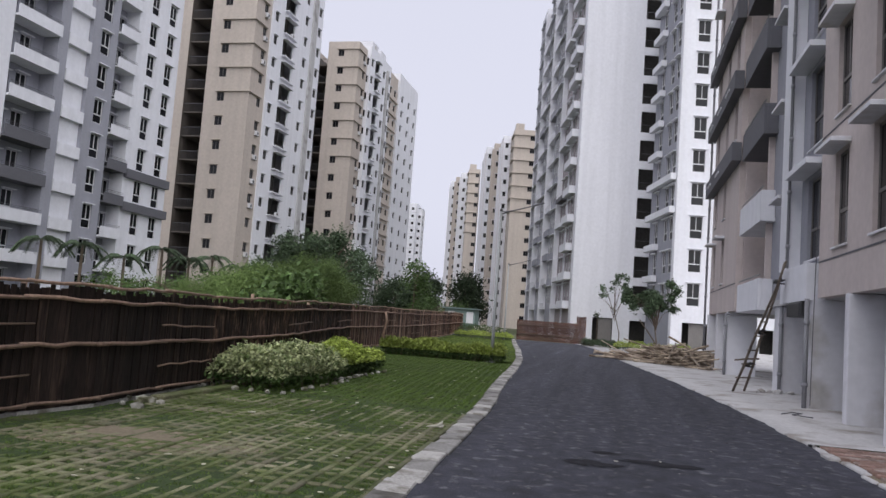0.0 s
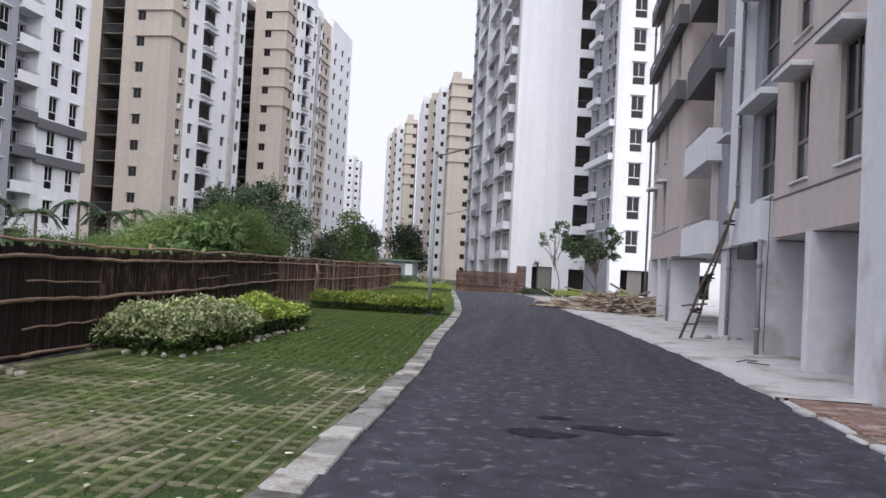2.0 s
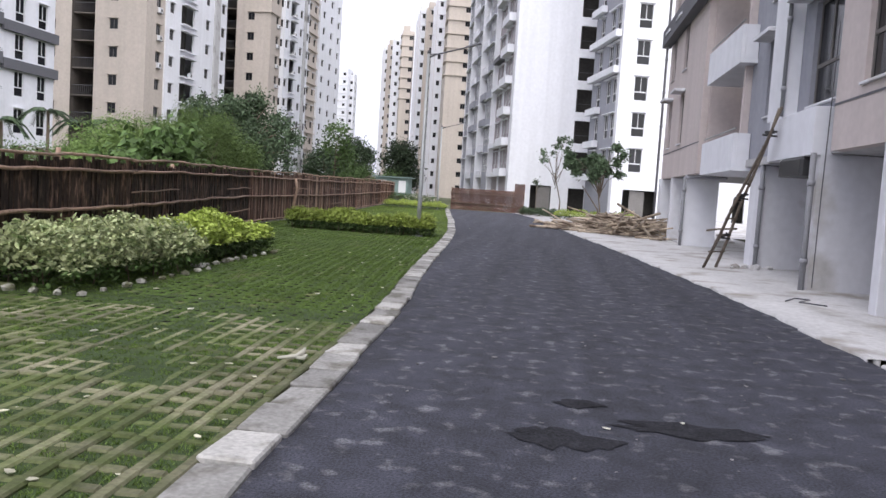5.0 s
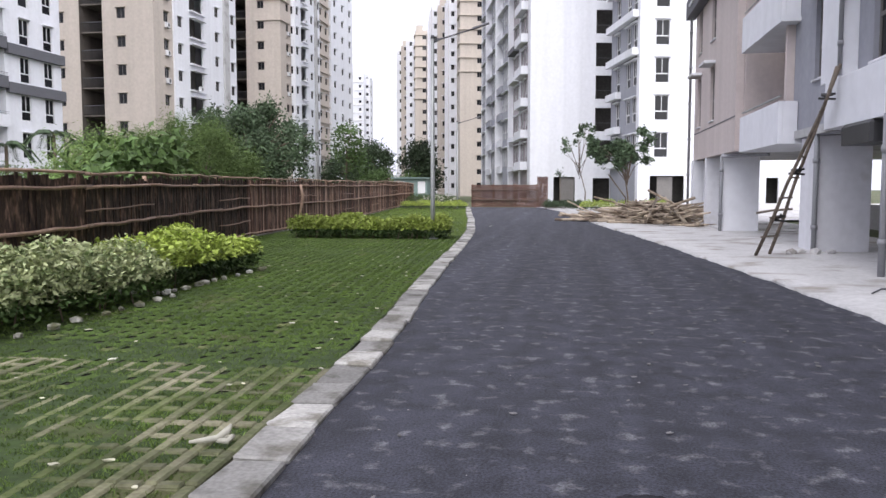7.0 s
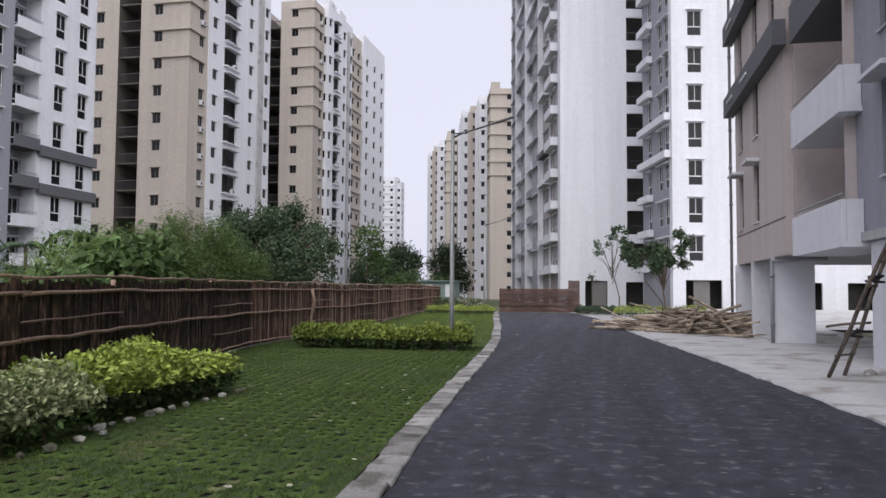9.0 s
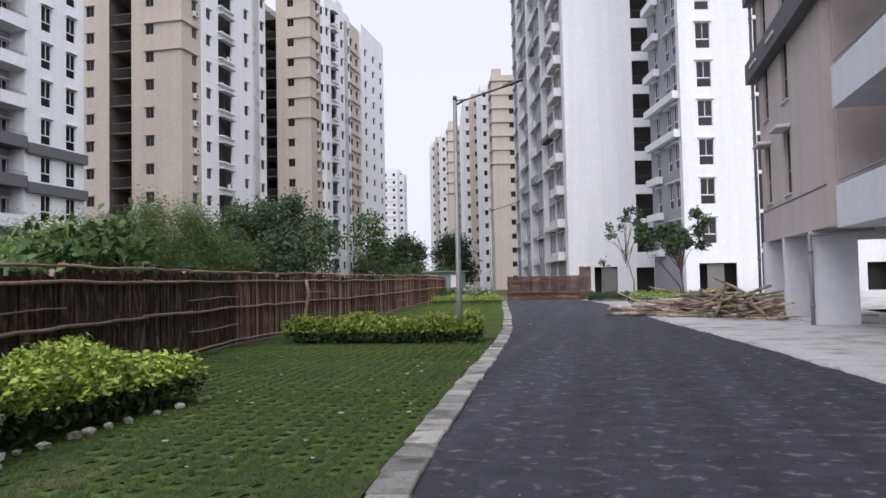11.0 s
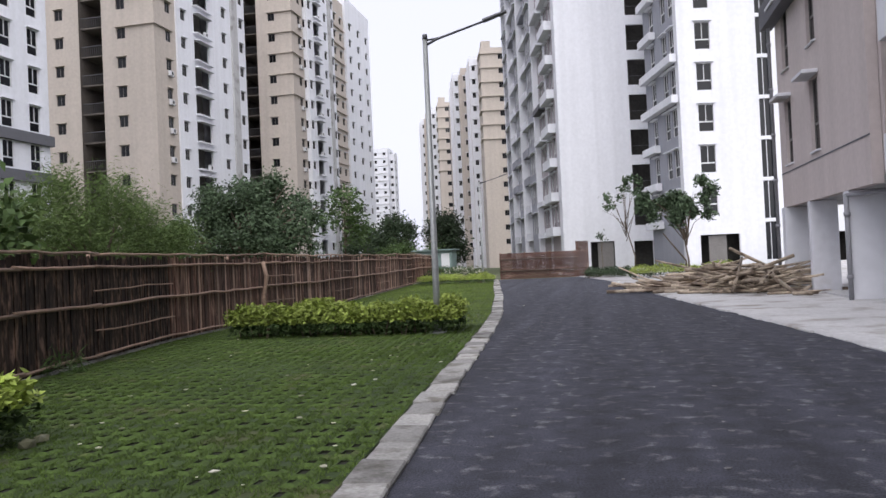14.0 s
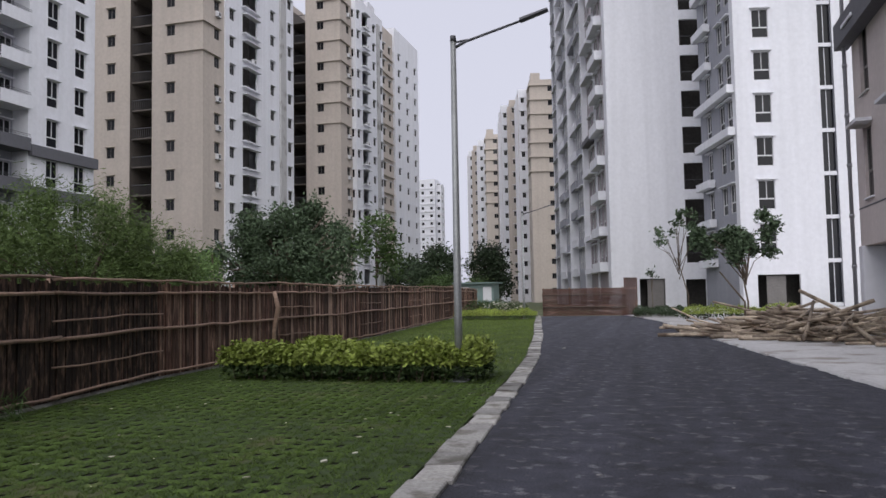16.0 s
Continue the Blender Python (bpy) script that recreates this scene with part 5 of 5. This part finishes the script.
tree(-23.6, 52.0, 2.0, [(0, 0, 2.9, 1.5, 1.6, 1.2), (-2.5, 1, 2.4, 1.8, 2.0, 1.3)], 5000, 0.2, LEAF_MID, "mid green bush on the waste ground", 61, 0.35, 120, 0.1, stems=3)
tree(-29.0, 52.0, 2.0, [(0, 0, 2.1, 2.6, 2.4, 1.3), (-4.0, 1, 1.8, 2.6, 2.4, 1.1), (-8.0, 0, 1.8, 2.6, 2.4, 1.1)], 10000, 0.2, LEAF_MID, "mid green thicket on the waste ground", 62, 0.35, 140, 0.1, stems=3)
tree(-29.5, 121.0, 4.0, [(0, 0, 5.2, 2.4, 2.4, 3.0), (-2.4, 0, 3.6, 2.0, 2.2, 2.2)], 9000, 0.45, LEAF_DARK, "dark tree at the far end of the gap", 63, 0.6, 120, 0.25)
tree(-23.5, 124.0, 4.0, [(0, 0, 5.4, 2.2, 2.2, 3.0), (1.4, 0, 3.6, 1.6, 1.8, 2.2)], 8000, 0.45, LEAF_DARK, "dark rounded tree at the far end of the gap", 64, 0.6, 110, 0.25)
tree(-26.0, 108.0, 2.0, [(0, 0, 2.2, 2.4, 2.4, 1.5), (5.0, -3, 1.8, 1.8, 2, 1.2)], 8000, 0.3, LEAF_MID, "green bushes near the far trees", 65, 0.5, 110, 0.12, stems=2)
tree(-40.0, 140.0, 4.0, [(0, 0, 4.6, 4, 4, 3.0)], 6000, 0.5, LEAF_DARK, "dark tree among the distant towers", 66, 0.6, 90, 0.25)
# the two small trees before the white tower
tree(3.4, 55.5, 2.4, [(-0.2, 0, 3.9, 0.85, 0.8, 0.65), (-1.6, 0.2, 3.9, 0.8, 0.7, 0.6), (0.8, 0, 4.5, 0.6, 0.6, 0.6), (-1.0, 0, 3.2, 0.9, 0.8, 0.35), (0.5, 0, 3.2, 0.8, 0.7, 0.4), (-0.6, 0, 3.6, 1.0, 0.9, 0.5)], 4600, 0.25, LEAF_DARK,
     "small dark green tree with flat leaf clusters", 71, 0.16, 30, 0.06, limbs=20, stems=2)
tree(0.8, 58.3, 3.2, [(-0.9, 0, 4.5, 0.5, 0.4, 0.25), (0.2, 0, 5.4, 0.5, 0.4, 0.35), (-1.3, 0, 3.9, 0.4, 0.4, 0.2), (0.5, 0, 4.6, 0.4, 0.4, 0.3), (-0.3, 0, 4.9, 0.4, 0.3, 0.2)], 480, 0.24, LEAF_DARK, "thin sparse young tree with drooping leaves", 72, 0.12, 18, 0.045, limbs=12)
tree(-1.0, 66.9, 2.0, [(0, 0, 2.7, 0.25, 0.25, 0.3)], 60, 0.22, LEAF_DARK, "spindly sapling beside the fence end", 73, 0.1, 8, 0.025, limbs=4)


def palm(x, y, tall, seed):
    r = random.Random(seed)
    t = thing("palm_tree", pose(x, y, height(y) - 0.06), "young palm with dark drooping fronds", "palm tree", "palms by the grey block")
    part("trunk", Solid().tube([(0, 0, 0), (0.1, 0, tall * 0.5), (0.05, 0.05, tall)], [0.16, 0.12, 0.10], 8).done("trunk", BARK, True), t)
    for k in range(11):
        a = 2 * math.pi * k / 11 + r.uniform(-0.2, 0.2)
        L, rise = r.uniform(1.6, 2.4), r.uniform(0.2, 0.9)
        s = Solid()
        spine = [Vector((math.cos(a) * L * f, math.sin(a) * L * f, tall + rise * f * 2 * (1 - f) - 0.9 * f ** 2.4)) for f in (0, 0.25, 0.5, 0.75, 1.0)]
        s.tube(spine, [0.03, 0.025, 0.02, 0.012, 0.004], 4)
        for i in range(18):
            f = 0.15 + 0.85 * i / 17
            j = min(3, int(f * 4))
            p = spine[j].lerp(spine[j + 1], f * 4 - j)
            for sg in (-1, 1):
                o = Vector((-math.sin(a), math.cos(a), 0)) * sg * 0.45 * (1 - 0.5 * f) + Vector((math.cos(a) * 0.2, math.sin(a) * 0.2, -0.28))
                w = Vector((math.cos(a), math.sin(a), 0)) * 0.075
                s.add([p - w, p + w, p + o], [(0, 1, 2)])
        part("frond", s.done("frond", LEAF_DARK), t)


for k, (x, y, h) in enumerate(((-38.5, 50.0, 5.0), (-37.0, 53.0, 4.4), (-36.0, 56.5, 5.4), (-35.0, 59.0, 4.8), (-34.5, 62.0, 5.2), (-33.5, 65.5, 4.6), (-33.0, 69.0, 5.0), (-40.0, 47.5, 5.1))):
    palm(x, y, h, 100 + k)

# ---- site shed at the end of the lawn ----
shed = thing("site_shed", pose(-17.0, 88.5, height(88)), "small green sheet-metal site shed with pale doors", "shed")
part("body", Solid().box(-2.0, 1.6, 0, 2.6, 0, 2.5).done("body", SHED), shed)
part("roof", Solid().box(-2.3, 1.9, -0.4, 2.9, 2.503, 2.62).done("roof", SHED), shed)
for x in (-1.6, 0.6):
    part("door", Solid().box(x, x + 0.8, -0.05, -0.003, 0.9, 2.2).done("door", FRAME), shed)


# ---- litter and fallen leaves ----
lr = random.Random(77)


def scrap(seed, size, mat, name):
    r = random.Random(seed)
    n = 7
    ring = [(math.cos(2 * math.pi * k / n) * size * r.uniform(0.5, 1.1), math.sin(2 * math.pi * k / n) * size * 0.55 * r.uniform(0.5, 1.1), r.uniform(0, size * 0.16)) for k in range(n)]
    low = [(x * 0.8, y * 0.8, -0.004) for x, y, z in ring]
    return mesh(name, ring + low + [(0, 0, size * 0.15)], [(k, (k + 1) % n, 14) for k in range(n)] + [((k + 1) % n, k, 7 + k, 7 + (k + 1) % n) for k in range(n)], mat)


SCRAPS = [scrap(k, 0.05, STRAW, "leaf") for k in range(5)]
DUSTY = [scrap(30 + k, 0.05, DUST, "leaf") for k in range(4)]
PALE = [scrap(10 + k, 0.06, LITTER, "scrap") for k in range(3)]
for k in range(150):
    y = lr.uniform(5, 36)
    x = lr.uniform(max(FL(y) + 0.6, KL(y) - 5.5), KL(y) - 0.4)
    thing("fallen_leaf", pose(x, y, 0.05, 0, 0, lr.uniform(0, 360)) @ Matrix.Scale(lr.uniform(0.3, 1.05), 4), "dry pale leaf lying on the lawn", "leaf", "fallen leaves on the lawn", data=SCRAPS[lr.randrange(5)])
for k in range(240):
    y = lr.uniform(4, 34)
    x = lr.uniform(KL(y) + 0.3, EL(y) - 0.2)
    thing("fallen_leaf", pose(x, y, 0.015, 0, 0, lr.uniform(0, 360)) @ Matrix.Scale(lr.uniform(0.2, 0.9), 4), "dusty pale leaf fragment lying on the asphalt", "leaf", "fallen leaves on the road", data=DUSTY[lr.randrange(4)])
for x, y, s in ((-2.81, 14.85, 0.9), (-3.57, 23.4, 1.1), (-3.33, 19.6, 0.9), (-3.43, 23.8, 0.8), (-3.7, 12.8, 1.2), (-1.77, 12.77, 0.7), (-3.2, 38.8, 1.0), (0.84, 9.81, 0.6), (1.41, 10.14, 0.6), (-4.55, 10.4, 1.3), (-3.9, 11.2, 1.0)):
    on_road = x > KL(y)
    thing("paper_scrap", pose(x, y, height(y) + (0.015 if on_road else 0.055), 0, 0, lr.uniform(0, 360)) @ Matrix.Scale(s, 4), "pale crumpled scrap lying on the ground", "litter", "paper scraps", data=PALE[lr.randrange(3)])
bag = thing("plastic_wrapper", pose(-1.79, 10.84, 0.05, 0, 0, 20) @ Matrix.Scale(0.5, 4), "twisted white plastic wrapper on the grass", "litter")
part("twist", Solid().tube([(-0.28, 0.0, 0.02), (-0.1, 0.02, 0.03), (0.05, 0.0, 0.05), (0.16, 0.05, 0.12), (0.2, 0.08, 0.19)], [0.02, 0.035, 0.045, 0.05, 0.015], 7).done("twist", LITTER, True), bag)
part("tail", Solid().tube([(0.05, -0.02, 0.03), (0.17, -0.08, 0.03), (0.22, 0.0, 0.06), (0.1, 0.02, 0.05)], [0.03, 0.04, 0.035, 0.02], 7).done("tail", LITTER, True), bag)

# ---- damp patches on the asphalt ----
DAMP = material("damp_asphalt", (0.021, 0.021, 0.0255), 0.9, 0.6, 6, 50, 0.6, specular=0.2)
for x, y, a, b in ((0.52, 9.5, 0.42, 0.26), (1.48, 9.98, 0.62, 0.22), (0.66, 10.43, 0.22, 0.15)):
    n = 28
    r2 = random.Random(int(y * 10))
    vs = [(0, 0)] + [(math.cos(2 * math.pi * k / n) * a * r2.uniform(0.55, 1.1), math.sin(2 * math.pi * k / n) * b * r2.uniform(0.5, 1.1)) for k in range(n)]
    vs = [(p, q, 0.007 + 0.008 * noise.noise(((x + p) * 0.5, (y + q) * 0.5, 0.0))) for p, q in vs]
    tagged(new("damp_patch", mesh("damp_patch", vs, [(0, k + 1, (k + 1) % n + 1) for k in range(n)], DAMP)), "dark damp patch on the asphalt", "stain", kind="structure").matrix_basis = pose(x, y, 0)

# ---- sandy patch that fills the pavers by the fence ----
sand = []
for k in range(40):
    for f in (1.0, 0.7, 0.35):
        a = 2 * math.pi * k / 40
        s = f * (1 + 0.7 * noise.noise((math.cos(a) * 1.7, math.sin(a) * 1.7, 4.0)))
        sand.append((-4.84 + 1.75 * s * math.cos(a), 7.7 + 1.15 * s * math.sin(a), {1.0: 0.012, 0.7: 0.02, 0.35: 0.026}[f]))
sf = [(3 * k + i, 3 * ((k + 1) % 40) + i, 3 * ((k + 1) % 40) + i + 1, 3 * k + i + 1) for k in range(40) for i in (0, 1)] + [tuple(3 * k + 2 for k in range(40))]
tagged(new("bare_patch", mesh("bare_patch", sand, sf, SOIL, smooth=True)), "worn sandy patch covering the grid pavers", "earth", kind="structure")

# ---- brick paving by the white end of the house ----
pave = tagged(new("pavement", Solid().box(4.05, 5.27, -2.0, 13.3, -0.05, 0.012).done("pavement", SOIL)), "red brick paving with dusty joints beside the wall", "pavement", kind="structure")
BRICKS = [Solid().box(-0.108, 0.108, -0.052, 0.052, 0, 0.05, 0, 0.006).done("brick", BRICK) for _ in range(1)]
count = 0
rows = Solid()
y = 13.2
while y > -1.8:
    for i in range(6):
        x = 4.17 + i * 0.222 + (0.11 if int(y * 100) % 2 else 0)
        if x > 5.2 or x < EL(y) + 0.2:
            continue
        if count < 290:
            part("brick", BRICKS[0], pave, pose(x, y, lr.uniform(0.0, 0.012), lr.uniform(-2, 2), lr.uniform(-2, 2), lr.uniform(-2, 2)))
            count += 1
        else:
            rows.box(x - 0.108, x + 0.108, y - 0.052, y + 0.052, 0.0, 0.05 + lr.uniform(0, 0.01), 0, 0.006)
    y -= 0.111
if rows.v:
    tagged(part("bricks", rows.done("bricks", BRICK), pave), kind="stuff")
edge = tagged(new("road_edge", None), "broken pale mortar edge between road and apron", "kerb", kind="structure")
y = 4.0
while y < 60:
    L = lr.uniform(0.35, 0.9)
    x = EL(y) + 0.05
    w = lr.uniform(0.06, 0.18)
    part("edge_stone", Solid().box(-w / 2, w / 2, -L / 2, L / 2, -0.04, lr.uniform(0.03, 0.055), 0, 0.02).done("edge_stone", CONCRETE), edge,
         pose(x + lr.uniform(-0.04, 0.08), y, height(y), 0, 0, math.degrees(math.atan2(EL(y - 0.5) - EL(y + 0.5), 1.0)) + lr.uniform(-6, 6)))
    y += L + lr.uniform(0.0, 0.15)

# ---- kerb stones ----
kerb = tagged(new("kerb", None), "row of worn grey kerb stones along the lawn", "kerb", kind="structure")
KERB_STONES = []  # a few worn shapes, reused along the line
for k in range(6):
    r = random.Random(200 + k)
    bm = bmesh.new()
    bmesh.ops.create_cube(bm, size=1)
    for v in bm.verts:
        v.co = Vector((v.co.x * (KW - 0.01) + r.uniform(-0.008, 0.008), v.co.y * 0.562 + r.uniform(-0.012, 0.012), v.co.z * 0.14 - 0.032 + r.uniform(-0.006, 0.006)))
    bmesh.ops.bevel(bm, geom=bm.edges[:], offset=0.014, segments=1, affect="EDGES")
    me = bpy.data.meshes.new("kerb_stone")
    bm.to_mesh(me)
    bm.free()
    me.materials.append(KERB)
    KERB_STONES.append(me)
y = -6.0
while y < 66:
    part("kerb_stone", KERB_STONES[lr.randrange(6)], kerb, pose(KL(y) - KW / 2 + lr.uniform(-0.02, 0.02), y, height(y) + lr.uniform(-0.012, 0.012), lr.uniform(-1.5, 1.5), lr.uniform(-2, 2), math.degrees(math.atan2(KL(y - 0.3) - KL(y + 0.3), 0.6)) + lr.uniform(-1, 1)))
    y += 0.585

# ---- grass pavers and grass ----
lawn = bpy.data.objects["lawn"]
CX, CY, BAR = 0.22, 0.265, 0.084


def paver_mesh():
    """A concrete grid of three by two cells."""
    s = Solid()
    W, D = 3 * CX, 2 * CY
    for i in range(4):
        x = -W / 2 + i * CX
        s.box(x - BAR / 2, x + BAR / 2, -D / 2, D / 2, -0.03, 0.03, 0, 0.014)
    for j in range(3):
        y = -D / 2 + j * CY
        for i in range(3):
            x = -W / 2 + i * CX
            s.box(x + BAR / 2 + 0.001, x + CX - BAR / 2 - 0.001, y - BAR / 2, y + BAR / 2, -0.03, 0.027, 0, 0.012)
    return s


GRID = paver_mesh()
GRID_MESH = GRID.done("paver", PAVER)
far_pavers = Solid()
made = 0
for j in range(24):
    y = 0.4 + j * 2 * CY
    turn = math.atan2(KL(y - 0.3) - KL(y + 0.3), 0.6)
    for i in range(9):
        x = KL(y) - KW - 0.02 - 1.5 * CX - i * 3 * CX
        if x < FL(y) + 0.4 or (12.9 < y < 22.5 and x < -4.9):
            continue
        m = pose(x, y, lr.uniform(-0.008, 0.012) - 0.03 * max(0.0, noise.noise((x * 0.45, y * 0.45, 7.0))) - 0.012 * max(0.0, (y - 11) / 6), lr.uniform(-1.6, 1.6), lr.uniform(-1.6, 1.6), math.degrees(turn) + lr.uniform(-1.0, 1.0))
        if made < 300 and y > 3.0:
            part("paver", GRID_MESH, lawn, m)
            made += 1
        else:
            far_pavers.add([m @ Vector(q) for q in GRID.v], GRID.f)
tagged(part("pavers", far_pavers.done("pavers", PAVER), lawn), kind="stuff")

# the overgrown grid further on: turf over wide bars, with a small sunken hollow left open in most cells
turf = Solid()
y = 12.0
while y < 29.9:
    for i in range(36):
        x = KL(y) - KW - 0.03 - (i + 0.5) * CX
        if x < FL(y) + 0.25 or (12.9 < y < 21.2 and x < -5.3):
            continue
        a, b = 0.031 * lr.uniform(0.6, 1.3), 0.052 * lr.uniform(0.6, 1.3)
        if lr.random() < 0.3 + 0.8 * max(0.0, noise.noise((x * 0.5, y * 0.4, 9.0))) or lr.random() > (y - 11.0) / 3.0:
            continue
        z, u, v = 0.036 + lr.uniform(0, 0.006), x + lr.uniform(-0.02, 0.02), y + lr.uniform(-0.03, 0.03)
        outer = [(u - a - 0.05, v - b - 0.05, 0.016), (u + a + 0.05, v - b - 0.05, 0.016), (u + a + 0.05, v + b + 0.05, 0.016), (u - a - 0.05, v + b + 0.05, 0.016)]
        rim = [(u - a, v - b, z), (u + a, v - b, z), (u + a, v + b, z), (u - a, v + b, z)]
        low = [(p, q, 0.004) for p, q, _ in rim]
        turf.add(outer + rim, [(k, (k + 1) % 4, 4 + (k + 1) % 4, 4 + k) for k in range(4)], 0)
        # sides and floor of the hollow carry its shade as near-black soil
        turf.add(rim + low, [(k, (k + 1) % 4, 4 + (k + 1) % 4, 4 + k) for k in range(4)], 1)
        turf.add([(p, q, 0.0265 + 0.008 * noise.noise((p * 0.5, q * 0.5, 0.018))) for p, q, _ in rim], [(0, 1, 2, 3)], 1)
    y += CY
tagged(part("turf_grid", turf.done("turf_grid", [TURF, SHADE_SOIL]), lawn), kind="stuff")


def grass(name, places, tall, seed, mat):
    """Grass as single bent blades at the given places (x, y)."""
    r = np.random.default_rng(seed)
    n = len(places)
    z = np.array([height(v) for v in places[:, 1]]) + 0.015
    a = r.uniform(0, 2 * np.pi, n)
    w = r.uniform(0.003, 0.007, n)
    h = tall * r.uniform(0.5, 1.25, n)
    lean = r.normal(size=(n, 2)) * (h * 0.55)[:, None]
    p = np.column_stack([places, z])
    d = np.column_stack([np.cos(a) * w, np.sin(a) * w, np.zeros(n)])
    tip = p + np.column_stack([lean, h])
    v = np.stack([p - d, p + d, tip], axis=1).reshape(-1, 3)
    me = bpy.data.meshes.new(name)
    me.vertices.add(3 * n)
    me.vertices.foreach_set("co", v.ravel())
    me.loops.add(3 * n)
    me.loops.foreach_set("vertex_index", np.arange(3 * n, dtype=np.int32))
    me.polygons.add(n)
    me.polygons.foreach_set("loop_start", np.arange(0, 3 * n, 3, dtype=np.int32))
    me.materials.append(mat)
    me.update(calc_edges=True)
    tagged(new(name, me), "short green grass blades of the lawn", "grass", kind="stuff")


gr = np.random.default_rng(9)


def lawn_places(n, y0, y1, in_cells):
    y = gr.uniform(y0, y1, n)
    kl = np.interp(y, np.arange(-12, 92, 0.5), [KL(q) for q in np.arange(-12, 92, 0.5)])
    fl = np.interp(y, np.arange(-12, 92, 0.5), [FL(q) for q in np.arange(-12, 92, 0.5)])
    x = kl - KW - 0.02 - gr.uniform(0, 1, n) * (kl - KW - fl)
    if in_cells:
        u = ((kl - KW - 0.02 - x) / CX) % 1.0
        v = ((y - 0.4 + CY) / CY) % 1.0
        edge = np.minimum.reduce([u, 1 - u, v, 1 - v])
        bare = np.exp(-(((x + 4.6) / 1.5) ** 2 + ((y - 7.9) / 1.3) ** 2))
        thick = np.array([0.5 + 0.5 * noise.noise((a * 0.55, b * 0.55, 2.0)) for a, b in zip(x, y)])
        keep = (gr.uniform(0, 1, n) < np.clip((edge - 0.12 - 0.05 * (y < 10)) * 7, 0.0, 1)) | (gr.uniform(0, 1, n) < np.clip((y - 11) / 5, 0.08, 1.0))
        keep &= gr.uniform(0, 1, n) > bare * 1.4
        hollow = (np.abs(u - 0.5) < 0.2) & (np.abs(((y - 12.0) / CY + 0.5) % 1.0 - 0.5) < 0.27)
        keep &= ~(hollow & (y > 13))
        keep &= gr.uniform(0, 1, n) < 0.35 + 0.9 * thick
        x, y = x[keep], y[keep]
    return np.column_stack([x, y])


grass("grass", lawn_places(340000, 2.5, 16, True), 0.023, 1, BLADE)
grass("grass", lawn_places(560000, 16, 32, True), 0.021, 2, BLADE)
grass("grass", lawn_places(90000, 32, 62, False), 0.06, 3, BLADE_LONG)
weeds = thing("weed_tuft", pose(-8.75, 25.0, 0.02), "tuft of long weeds at the fence foot", "weeds", kind="stuff",
              data=leaf_mesh("weed_tuft", clumped(260, [(0, 0, 0.18, 0.3, 0.4, 0.2)], 12, 0.08, 5), 0.22, LEAF_MID, 6, droop=-0.6, narrow=0.08))
